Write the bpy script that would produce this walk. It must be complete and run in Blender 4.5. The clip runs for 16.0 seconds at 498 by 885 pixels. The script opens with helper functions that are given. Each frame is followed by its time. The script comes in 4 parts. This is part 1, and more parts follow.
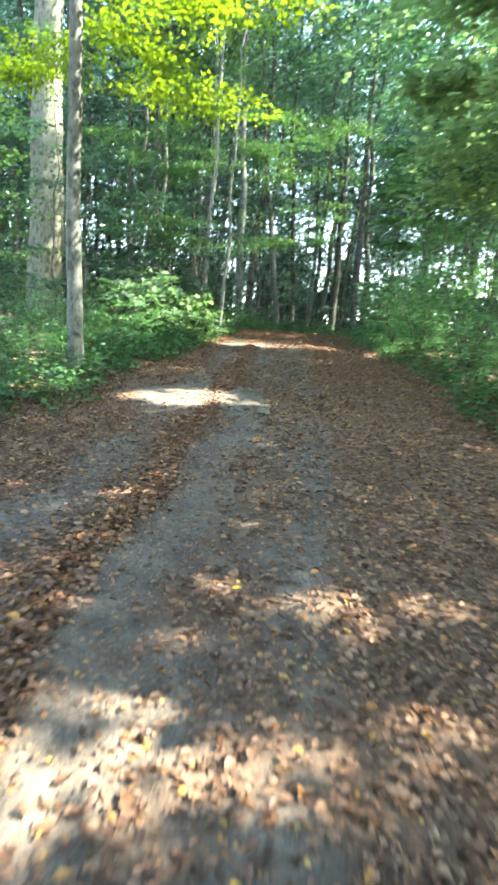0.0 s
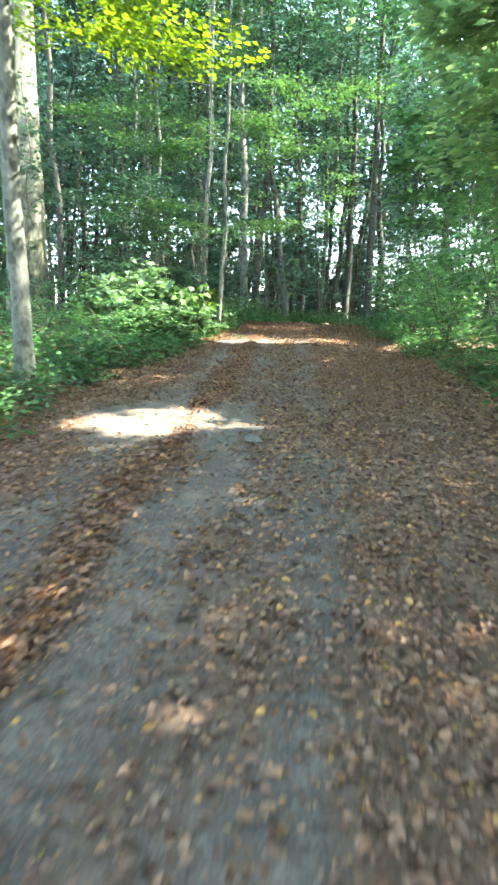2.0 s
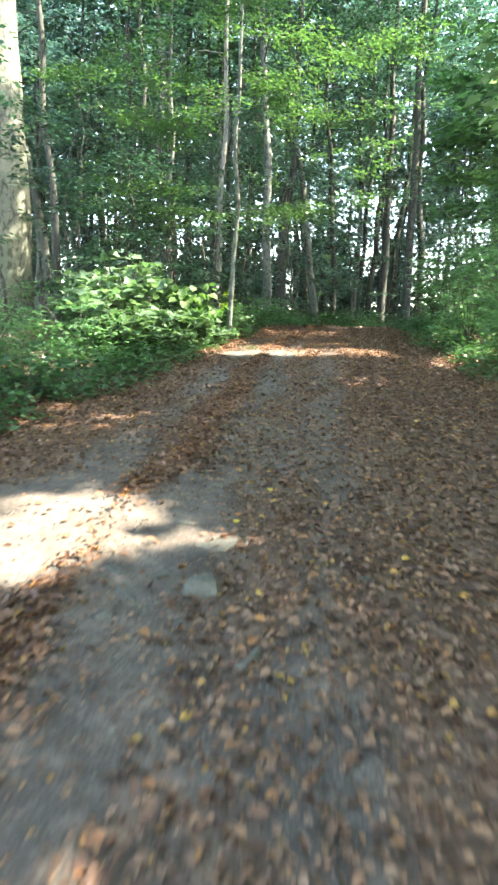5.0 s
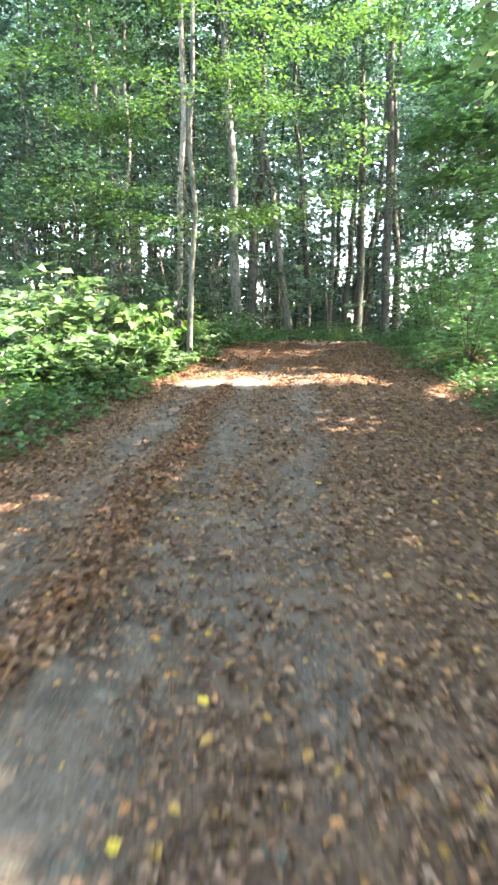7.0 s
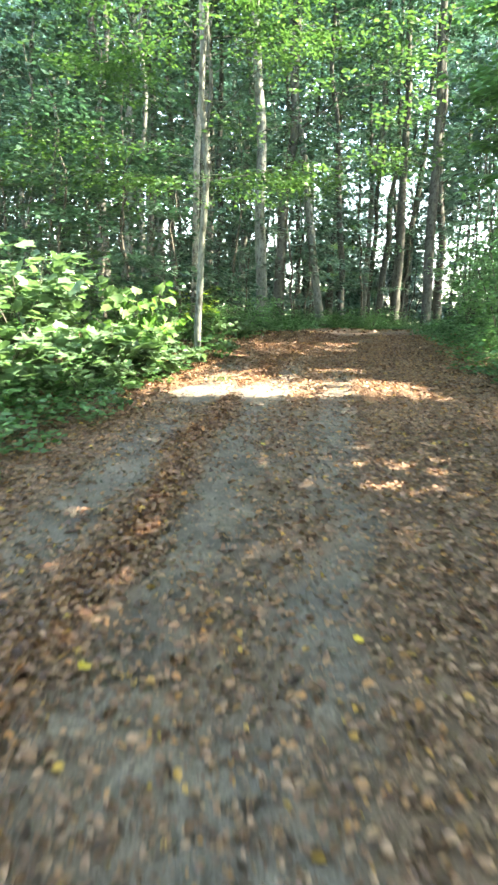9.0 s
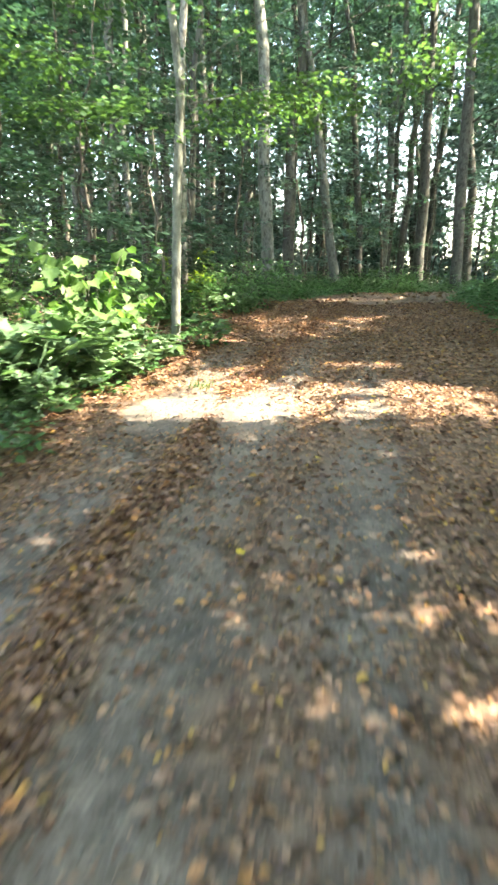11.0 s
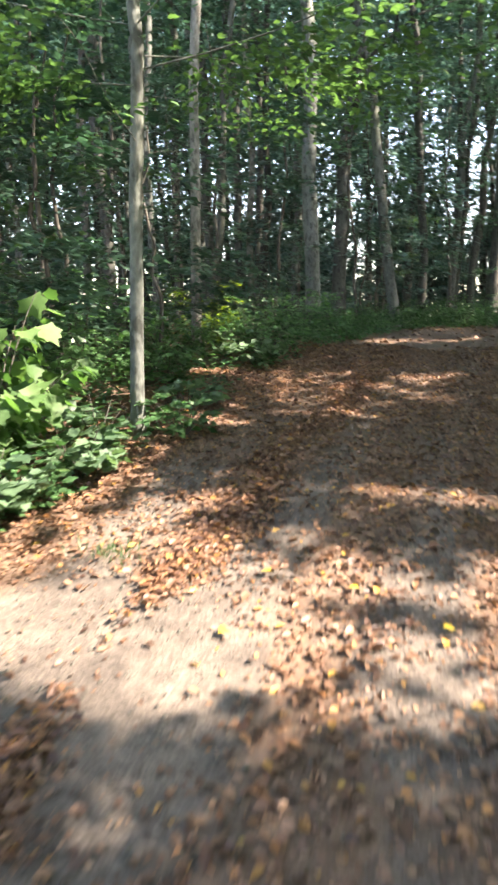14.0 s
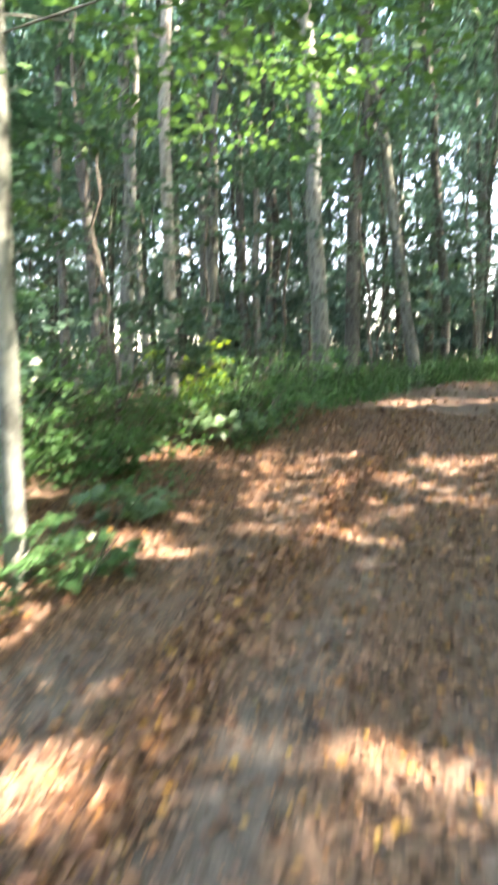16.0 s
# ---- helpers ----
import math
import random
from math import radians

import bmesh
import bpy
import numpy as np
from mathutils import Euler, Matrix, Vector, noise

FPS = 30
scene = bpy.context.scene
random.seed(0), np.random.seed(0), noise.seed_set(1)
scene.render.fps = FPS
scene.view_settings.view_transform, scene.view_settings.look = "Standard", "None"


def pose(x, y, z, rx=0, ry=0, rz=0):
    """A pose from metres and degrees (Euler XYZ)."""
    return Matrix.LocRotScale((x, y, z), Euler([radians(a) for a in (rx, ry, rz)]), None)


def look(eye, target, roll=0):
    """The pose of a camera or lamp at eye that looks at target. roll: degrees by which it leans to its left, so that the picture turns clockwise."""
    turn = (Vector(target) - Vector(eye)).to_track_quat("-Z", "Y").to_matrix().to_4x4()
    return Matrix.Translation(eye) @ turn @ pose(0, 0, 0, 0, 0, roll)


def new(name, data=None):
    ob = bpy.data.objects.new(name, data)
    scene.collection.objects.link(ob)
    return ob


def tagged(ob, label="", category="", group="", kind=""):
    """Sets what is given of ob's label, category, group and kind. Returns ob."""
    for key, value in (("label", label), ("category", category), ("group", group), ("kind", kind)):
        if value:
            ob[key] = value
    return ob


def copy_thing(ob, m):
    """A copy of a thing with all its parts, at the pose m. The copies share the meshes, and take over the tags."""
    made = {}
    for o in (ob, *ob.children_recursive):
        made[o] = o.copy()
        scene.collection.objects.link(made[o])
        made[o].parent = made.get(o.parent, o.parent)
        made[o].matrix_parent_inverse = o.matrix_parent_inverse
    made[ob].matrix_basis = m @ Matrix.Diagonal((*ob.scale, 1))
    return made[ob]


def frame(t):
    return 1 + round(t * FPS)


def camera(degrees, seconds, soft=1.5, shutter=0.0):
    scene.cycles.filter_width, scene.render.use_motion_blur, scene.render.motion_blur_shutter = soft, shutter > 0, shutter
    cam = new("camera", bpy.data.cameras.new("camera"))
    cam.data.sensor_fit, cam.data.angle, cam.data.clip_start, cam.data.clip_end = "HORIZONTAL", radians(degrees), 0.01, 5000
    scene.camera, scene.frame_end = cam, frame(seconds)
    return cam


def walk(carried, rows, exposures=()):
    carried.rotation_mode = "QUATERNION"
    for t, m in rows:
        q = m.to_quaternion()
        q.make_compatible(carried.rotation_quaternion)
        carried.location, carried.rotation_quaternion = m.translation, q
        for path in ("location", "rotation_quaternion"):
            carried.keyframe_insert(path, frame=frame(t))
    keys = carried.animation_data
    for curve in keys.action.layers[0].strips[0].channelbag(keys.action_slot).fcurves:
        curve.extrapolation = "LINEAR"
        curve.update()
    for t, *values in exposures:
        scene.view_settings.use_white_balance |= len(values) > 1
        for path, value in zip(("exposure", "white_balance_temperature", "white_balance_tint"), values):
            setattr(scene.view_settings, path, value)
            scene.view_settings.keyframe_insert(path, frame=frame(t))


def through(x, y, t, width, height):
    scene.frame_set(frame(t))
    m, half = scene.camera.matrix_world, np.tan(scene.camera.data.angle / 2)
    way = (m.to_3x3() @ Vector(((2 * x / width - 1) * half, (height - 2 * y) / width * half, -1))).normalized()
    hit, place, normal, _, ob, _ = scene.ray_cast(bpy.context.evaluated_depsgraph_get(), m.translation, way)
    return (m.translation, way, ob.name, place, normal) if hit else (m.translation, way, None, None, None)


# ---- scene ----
cam = camera(44.36, 16.0, soft=2.6, shutter=1.0)
PATH = [
    (0, look((0.516, 1.722, 1.624), (0.327, 3.688, 1.306), 4.45)),
    (0.5, look((0.518, 2.223, 1.658), (0.288, 4.176, 1.294), 4.53)),
    (1, look((0.576, 2.716, 1.693), (0.335, 4.664, 1.312), 3.87)),
    (1.5, look((0.582, 3.203, 1.723), (0.296, 5.141, 1.320), 2.84)),
    (2, look((0.612, 3.725, 1.773), (0.365, 5.679, 1.423), 2.01)),
    (2.5, look((0.648, 4.229, 1.823), (0.286, 6.147, 1.387), 0.76)),
    (3, look((0.657, 4.790, 1.889), (0.362, 6.734, 1.521), 3.16)),
    (3.2, look((0.681, 4.996, 1.900), (0.415, 6.946, 1.543), 4.01)),
    (5.3, look((0.618, 7.032, 2.025), (0.256, 8.967, 1.671), 1.54)),
    (5.5, look((0.617, 7.237, 2.078), (0.243, 9.172, 1.736), 2.79)),
    (6, look((0.570, 7.719, 2.124), (0.305, 9.686, 1.879), 1.74)),
    (6.5, look((0.549, 8.228, 2.170), (0.313, 10.186, 1.838), 2.46)),
    (7, look((0.498, 8.779, 2.210), (0.210, 10.732, 1.892), 0.33)),
    (7.5, look((0.466, 9.348, 2.277), (0.102, 11.287, 1.949), 2.00)),
    (8, look((0.430, 9.899, 2.305), (-0.096, 11.795, 1.947), 1.31)),
    (8.5, look((0.445, 10.447, 2.373), (0.069, 12.381, 2.031), 0.61)),
    (9, look((0.342, 10.989, 2.417), (-0.033, 12.916, 2.039), 1.32)),
    (9.2, look((0.286, 11.174, 2.439), (-0.076, 13.105, 2.068), 0.04)),
    (11.3, look((0.067, 13.880, 2.674), (-0.365, 15.765, 2.163), -0.50)),
    (11.5, look((0.056, 14.101, 2.716), (-0.360, 15.990, 2.208), -2.31)),
    (12, look((0.067, 14.637, 2.783), (-0.458, 16.493, 2.255), -1.25)),
    (12.5, look((0.001, 15.155, 2.799), (-0.588, 16.992, 2.272), -1.76)),
    (13, look((0.001, 15.646, 2.849), (-0.551, 17.507, 2.368), 0.34)),
    (13.5, look((-0.071, 16.109, 2.860), (-0.659, 17.964, 2.399), -1.14)),
    (14, look((-0.045, 16.543, 2.907), (-0.656, 18.399, 2.480), -0.42)),
    (14.5, look((-0.078, 17.010, 2.923), (-0.736, 18.853, 2.512), 1.34)),
    (15, look((-0.102, 17.484, 2.976), (-0.737, 19.350, 2.636), 0.46)),
    (15.5, look((-0.141, 17.990, 3.013), (-0.861, 19.810, 2.601), -0.90)),
    (16, look((-0.161, 18.526, 3.065), (-0.855, 20.383, 2.795), -1.44)),
]
walk(cam, PATH, exposures=((0.0, 3.75, 7250, 6), (3.2, 4.1, 7350, 4), (5.5, 3.8, 7600, 15), (6.8, 4.2, 7900, 19), (7.5, 4.4, 8000, 18), (9.2, 4.25, 8100, 9), (11.3, 4.1, 8300, 14), (12.8, 3.7, 8300, 20), (14.3, 3.3, 7500, 23), (15.0, 3.55, 7400, 21), (15.5, 3.9, 7500, 17), (16.0, 4.3, 8000, 22)))

# ---- world, sun, exposure ----
SUN_WAY = Vector((0.68, 0.08, 0.73)).normalized()      # towards the sun
world = bpy.data.worlds.new("sky")
scene.world = world
world.use_nodes = True
wn = world.node_tree
sky = wn.nodes.new("ShaderNodeTexSky")
sky.sky_type, sky.sun_disc = "NISHITA", False
sky.sun_elevation = math.asin(SUN_WAY.z)
sky.sun_rotation = math.atan2(SUN_WAY.x, SUN_WAY.y)
wn.links.new(sky.outputs[0], wn.nodes["Background"].inputs[0])
wn.nodes["Background"].inputs[1].default_value = 0.15
sun = new("sun", bpy.data.lights.new("sun", "SUN"))
sun.data.energy, sun.data.angle, sun.data.color = 3.7, radians(0.55), (1.0, 0.95, 0.885)
sun.matrix_world = look(SUN_WAY * 60, (0, 0, 0))


# ---- the lie of the land ----
SLOPE = math.tan(radians(5.0))


def height(x, y):
    """The ground: a path that climbs to a crest and runs level beyond it."""
    x, y = np.asarray(x, float), np.asarray(y, float)
    up = SLOPE * (y - 3.0 * np.logaddexp(0, (y - 27) / 3.0))
    up = up + SLOPE * 3.0 * np.logaddexp(0, (-y - 14) / 3.0)
    bank = 0.22 / (1 + np.exp(np.clip(-(x - edge_right(y) - 0.9) / 0.35, -50, 50))) + 0.05 / (1 + np.exp(np.clip((x + 2.7) / 0.3, -50, 50)))
    fall = -0.05 * np.logaddexp(0, (-x - 9) / 2.0) * 2.0
    soft = 0.03 * np.sin(1.3 * x + 0.4 * y) * np.sin(0.7 * y - 0.5 * x) + 0.012 * np.sin(3.1 * x) * np.sin(2.7 * y + 1)
    rut = -0.035 * np.exp(-(((x - ridge(y) - 0.75) / 0.28) ** 2)) + 0.03 * np.exp(-(((x - ridge(y)) / 0.22) ** 2))
    near = np.clip((60 - np.hypot(x, y - 15)) / 20, 0, 1)
    return up + bank * near + np.maximum(fall, -2.5) + soft * near + rut * near


def edge_left(y):
    y = np.asarray(y, float)
    return np.interp(y, [22, 28, 30, 32, 36, 41, 60], [-2.15, -2.0, -1.6, -1.0, 0.2, 1.5, 7.0]) + 0.12 * np.sin(0.9 * y) + 0.08 * np.sin(2.3 * y + 1)


def edge_right(y):
    y = np.asarray(y, float)
    return np.interp(y, [-10, 9, 13, 18, 21, 27, 31, 36, 42, 60], [2.7, 2.45, 2.2, 1.75, 1.5, 1.25, 1.6, 3.0, 5.0, 11.0]) + 0.1 * np.sin(1.1 * y)


def ridge(y):
    """The line of the leaf ridge between the wheel tracks."""
    return np.interp(np.asarray(y, float), [-10, 5.5, 8.2, 14, 17.3, 20, 24, 32, 60], [-0.4, -0.6, -0.66, -0.88, -1.2, -1.2, -1.05, -0.8, 1.5])


# Gaps in the canopy, each named by the spot of ground that the sun reaches through it: x, y, half width, half depth.
GAPS = (
    # over the bough tips of the two young beeches
    (-6.9, 10.6, 2.2, 1.6, 7.4), (-6.8, 20.6, 2.4, 1.6, 6.8),
    # over the left bank and its maple bushes
    (-4.3, 16.5, 0.9, 2.0, 1.8), (-4.6, 12.0, 0.8, 1.2, 1.8), (-6.5, 24.0, 0.9, 0.9, 1.8), (-3.3, 19.8, 1.3, 1.3, 1.6), (-4.0, 18.3, 1.0, 1.0, 2.1), (-2.9, 21.15, 0.8, 0.4, 0.8), (-4.2, 19.5, 1.5, 1.5, 1.5), (-5.3, 18.6, 1.1, 1.2, 1.9),
    (-3.3, 11.3, 0.25, 0.3, 1.5), (-3.0, 9.4, 0.4, 0.5, 0.8), (-2.9, 18.5, 0.5, 0.7, 0.75), (-2.75, 19.5, 0.45, 0.7, 0.65), (-2.2, 21.75, 0.45, 0.22, 0.5), (-4.5, 22.6, 0.8, 0.7, 1.5), (-4.5, 27.6, 0.8, 0.8, 1.2), (-3.3, 24.5, 0.4, 0.5, 0.9),
    # over the thicket on the sunny side
    (3.3, 12.0, 1.1, 1.9, 3.0), (-0.4, 43.2, 2.0, 0.45, 3.0), (2.9, 17.0, 1.2, 2.6, 2.7), (2.8, 22.5, 1.1, 2.4, 2.5),
    # over the trunk of the old beech
    (-14.9, 21.4, 0.8, 1.0, 8.0),
    # the first bright patch
    (-1.05, 9.75, 0.6, 0.68), (-1.55, 9.5, 0.35, 0.35), (-0.25, 9.93, 0.3, 0.1), (0.1, 10.0, 0.15, 0.08),
    # the second, right across the path
    (-1.45, 18.5, 0.74, 0.44), (-0.95, 18.6, 0.4, 0.35), (-1.2, 19.0, 0.25, 0.3), (-1.35, 19.35, 0.25, 0.2),
    # streaks and flecks
    (0.62, 15.75, 0.3, 0.02), (0.65, 15.25, 0.22, 0.03), (0.85, 12.3, 0.18, 0.05), (-0.5, 20.45, 0.3, 0.05), (0.05, 20.3, 0.28, 0.06), (-0.9, 22.3, 0.25, 0.06), (-2.1, 21.7, 0.3, 0.1), (-0.35, 24.6, 0.3, 0.08), (-0.9, 23.9, 0.25, 0.06),
    (-1.1, 29.4, 0.7, 0.5), (0.0, 30.0, 0.5, 0.4), (-1.9, 26.0, 0.3, 0.15), (-1.34, 6.21, 0.02, 0.02),
)

# Where the canopy is only thin, so that the ground is dappled: as above, then the share of leaves that is missing.
THIN = (
    (-1.2, 13.6, 1.4, 2.6, 9.0, 0.6),
    (-0.1, 3.35, 0.42, 0.5, 0.7, 0.95), (0.5, 3.5, 0.4, 0.3, 0.7, 0.9), (1.05, 3.6, 0.35, 0.4, 0.7, 0.68), (0.62, 4.58, 0.38, 0.17, 0.7, 0.985), (-0.02, 4.7, 0.32, 0.12, 0.7, 0.97), (1.1, 4.7, 0.28, 0.15, 0.7, 0.98), (0.85, 4.15, 0.25, 0.12, 0.7, 0.95), (0.1, 4.0, 0.25, 0.2, 0.7, 0.9), (0.4, 2.8, 0.5, 0.3, 0.7, 0.6),
    (-0.6, 18.95, 0.85, 0.75, 0.7, 0.94), (0.35, 18.95, 0.8, 0.65, 0.7, 0.975), (-1.7, 19.3, 0.55, 0.45, 0.7, 0.94), (1.0, 18.6, 0.5, 0.3, 0.7, 0.93), (-2.3, 19.0, 0.4, 0.4, 0.7, 0.9), (-1.55, 19.95, 0.3, 0.3, 0.7, 0.92), (-1.0, 24.0, 1.4, 2.2, 0.7, 0.72), (-0.4, 20.4, 0.7, 0.18, 0.7, 0.8),
)


# Smaller gaps that open even the low boughs, over the maple bush and the foot of the young pale beech.
LOW_GAPS = ((-4.0, 19.8, 0.75, 0.6, 1.5), (-3.2, 19.1, 0.55, 0.45, 1.2), (-3.1, 21.15, 0.5, 0.15, 1.2))


def in_gap(p, gaps=GAPS):
    """Which of the points p (n x 3) stand in the sunlight that falls through a gap."""
    s = np.array(SUN_WAY)
    q = p.copy()
    for _ in range(3):
        k = (p[:, 2] - height(q[:, 0], q[:, 1])) / s[2]
        q = p - k[:, None] * s
    out = np.zeros(len(p), bool)
    wob = 1 + 0.3 * np.sin(9 * q[:, 0] + 4 * q[:, 1]) * np.sin(7 * q[:, 1] - 3 * q[:, 0]) + 0.35 * np.sin(23 * q[:, 0] - 9 * q[:, 1]) * np.sin(19 * q[:, 1] + 11 * q[:, 0])
    above = p[:, 2] - height(p[:, 0], p[:, 1])
    for x, y, rx, ry, *least in gaps:
        out |= (((q[:, 0] - x) / (rx + 0.1)) ** 2 + ((q[:, 1] - y) / (ry + 0.1)) ** 2 < wob) & (above > (least[0] if least else 0.7))
    if gaps is GAPS:
        lot = np.random.default_rng(len(p)).random(len(p))
        for x, y, rx, ry, least, share in THIN:
            out |= (((q[:, 0] - x) / rx) ** 2 + ((q[:, 1] - y) / ry) ** 2 < wob) & (above > least) & (lot < share)
    return out


# ---- materials ----
def nodes_of(name):
    m = bpy.data.materials.new(name)
    m.use_nodes = True
    nt = m.node_tree
    return m, nt, nt.nodes["Principled BSDF"]


def ramp(nt, source, stops):
    r = nt.nodes.new("ShaderNodeValToRGB")
    while len(r.color_ramp.elements) < len(stops):
        r.color_ramp.elements.new(0.5)
    for e, (at, col) in zip(r.color_ramp.elements, stops):
        e.position, e.color = at, (*col, 1)
    nt.links.new(source, r.inputs[0])
    return r.outputs[0]


def noise_of(nt, scale, detail=4.0, stretch=None, coord="Object"):
    tc = nt.nodes.new("ShaderNodeTexCoord")
    n = nt.nodes.new("ShaderNodeTexNoise")
    n.inputs["Scale"].default_value, n.inputs["Detail"].default_value = scale, detail
    if stretch:
        mp = nt.nodes.new("ShaderNodeMapping")
        mp.inputs["Scale"].default_value = stretch
        nt.links.new(tc.outputs[coord], mp.inputs[0])
        nt.links.new(mp.outputs[0], n.inputs["Vector"])
    else:
        nt.links.new(tc.outputs[coord], n.inputs["Vector"])
    return n.outputs["Fac"]


def mix(nt, fac, a, b, how="MIX"):
    m = nt.nodes.new("ShaderNodeMix")
    m.data_type, m.blend_type = "RGBA", how
    for socket, value in ((m.inputs[0], fac), (m.inputs[6], a), (m.inputs[7], b)):
        if isinstance(value, (int, float)):
            socket.default_value = value
        elif isinstance(value, tuple):
            socket.default_value = (*value, 1)
        else:
            nt.links.new(value, socket)
    return m.outputs[2]


def bump(nt, bsdf, source, strength, distance):
    b = nt.nodes.new("ShaderNodeBump")
    b.inputs["Strength"].default_value, b.inputs["Distance"].default_value = strength, distance
    nt.links.new(source, b.inputs["Height"])
    nt.links.new(b.outputs[0], bsdf.inputs["Normal"])


def leaf_material(name, dark, light, glow, gloss=0.45, through=0.45):
    """Living leaves: each leaf has its own tint; some of the light passes through the blade."""
    m, nt, p = nodes_of(name)
    g = nt.nodes.new("ShaderNodeNewGeometry")
    tint = ramp(nt, g.outputs["Random Per Island"], ((0.0, dark), (0.7, light), (1.0, tuple(min(1, c * 1.25) for c in light))))
    vein = noise_of(nt, 40.0, 2.0)
    col = mix(nt, 0.35, tint, ramp(nt, vein, ((0.3, (0.35, 0.35, 0.35)), (0.7, (1, 1, 1)))), "MULTIPLY")
    nt.links.new(col, p.inputs["Base Color"])
    p.inputs["Roughness"].default_value = gloss
    p.inputs["Specular IOR Level"].default_value = 0.5
    t = nt.nodes.new("ShaderNodeBsdfTranslucent")
    nt.links.new(mix(nt, 1.0, col, glow, "MULTIPLY"), t.inputs[0])
    s = nt.nodes.new("ShaderNodeMixShader")
    s.inputs[0].default_value = through
    nt.links.new(p.outputs[0], s.inputs[1])
    nt.links.new(t.outputs[0], s.inputs[2])
    nt.links.new(s.outputs[0], nt.nodes["Material Output"].inputs[0])
    return m


def bark_material(name, dark, light, moss, patch=2.2):
    m, nt, p = nodes_of(name)
    big = noise_of(nt, patch, 3.0, (1, 1, 0.35))
    fine = noise_of(nt, 28.0, 6.0, (1, 1, 0.5))
    col = mix(nt, 0.55, ramp(nt, big, ((0.3, dark), (0.7, light))), ramp(nt, fine, ((0.3, tuple(c * 0.55 for c in dark)), (0.75, light))))
    green = noise_of(nt, 1.1, 4.0, (1, 1, 0.25))
    col = mix(nt, ramp(nt, green, ((0.45, (0, 0, 0)), (0.75, (0.75, 0.75, 0.75)))), col, moss)
    spots = noise_of(nt, 11.0, 3.0, (1, 1, 0.55))
    col = mix(nt, 0.8, col, ramp(nt, spots, ((0.3, (1.12, 1.12, 1.12)), (0.53, (1, 1, 1)), (0.61, (0.33, 0.33, 0.31)))), "MULTIPLY")
    oi = nt.nodes.new("ShaderNodeObjectInfo")
    col = mix(nt, 0.5, col, ramp(nt, oi.outputs["Random"], ((0, (0.5, 0.5, 0.5)), (1, (1, 1, 1)))), "MULTIPLY")
    nt.links.new(col, p.inputs["Base Color"])
    p.inputs["Roughness"].default_value = 0.85
    bump(nt, p, fine, 0.5, 0.02)
    return m


LEAF_BEECH = leaf_material("beech_leaf", (0.023, 0.06, 0.038), (0.05, 0.112, 0.07), (1.05, 1.32, 1.0), 0.4, 0.34)
LEAF_BRIGHT = leaf_material("young_beech_leaf", (0.033, 0.09, 0.04), (0.08, 0.165, 0.06), (1.2, 1.35, 0.75), 0.4, 0.4)
# Beech leaf with sunshine put into its colour: brighter and yellower.
LEAF_SUN_TINT = leaf_material("sun_tinted_beech_leaf", (0.09, 0.17, 0.025), (0.17, 0.27, 0.035), (1.45, 1.4, 0.5), 0.4, 0.5)
# Distance haze is put into this leaf colour: paler and bluer.
LEAF_FAR = leaf_material("hazed_far_leaf", (0.034, 0.078, 0.062), (0.088, 0.168, 0.138), (1.0, 1.25, 1.1), 0.4, 0.36)
LEAF_MAPLE = leaf_material("maple_leaf", (0.055, 0.115, 0.06), (0.12, 0.21, 0.115), (1.15, 1.3, 0.75), 0.5, 0.4)
# Canopy leaf lightened in colour to look sunlit where little sun arrives.
LEAF_LIT_TINT = leaf_material("lit_tint_canopy_leaf", (0.1, 0.18, 0.09), (0.22, 0.32, 0.17), (1.2, 1.3, 0.9), 0.4, 0.55)
LEAF_HERB = leaf_material("herb_leaf", (0.027, 0.08, 0.032), (0.07, 0.165, 0.062), (1.1, 1.4, 0.8), 0.4, 0.35)
LEAF_HAZEL = leaf_material("hazel_leaf", (0.05, 0.122, 0.058), (0.122, 0.25, 0.11), (1.15, 1.35, 0.9), 0.4, 0.5)
BARK_BEECH = bark_material("beech_bark", (0.052, 0.063, 0.054), (0.17, 0.19, 0.168), (0.085, 0.115, 0.06))
BARK_SMOOTH = bark_material("old_beech_bark", (0.12, 0.135, 0.095), (0.2, 0.215, 0.165), (0.13, 0.155, 0.085), 0.9)
BARK_DARK = bark_material("dark_bark", (0.027, 0.031, 0.026), (0.088, 0.094, 0.08), (0.042, 0.06, 0.03))
BARK_PALE = bark_material("pale_bark", (0.1, 0.1, 0.085), (0.31, 0.315, 0.27), (0.12, 0.14, 0.085))
TWIG = bark_material("twig_bark", (0.045, 0.042, 0.034), (0.125, 0.115, 0.092), (0.06, 0.07, 0.04))


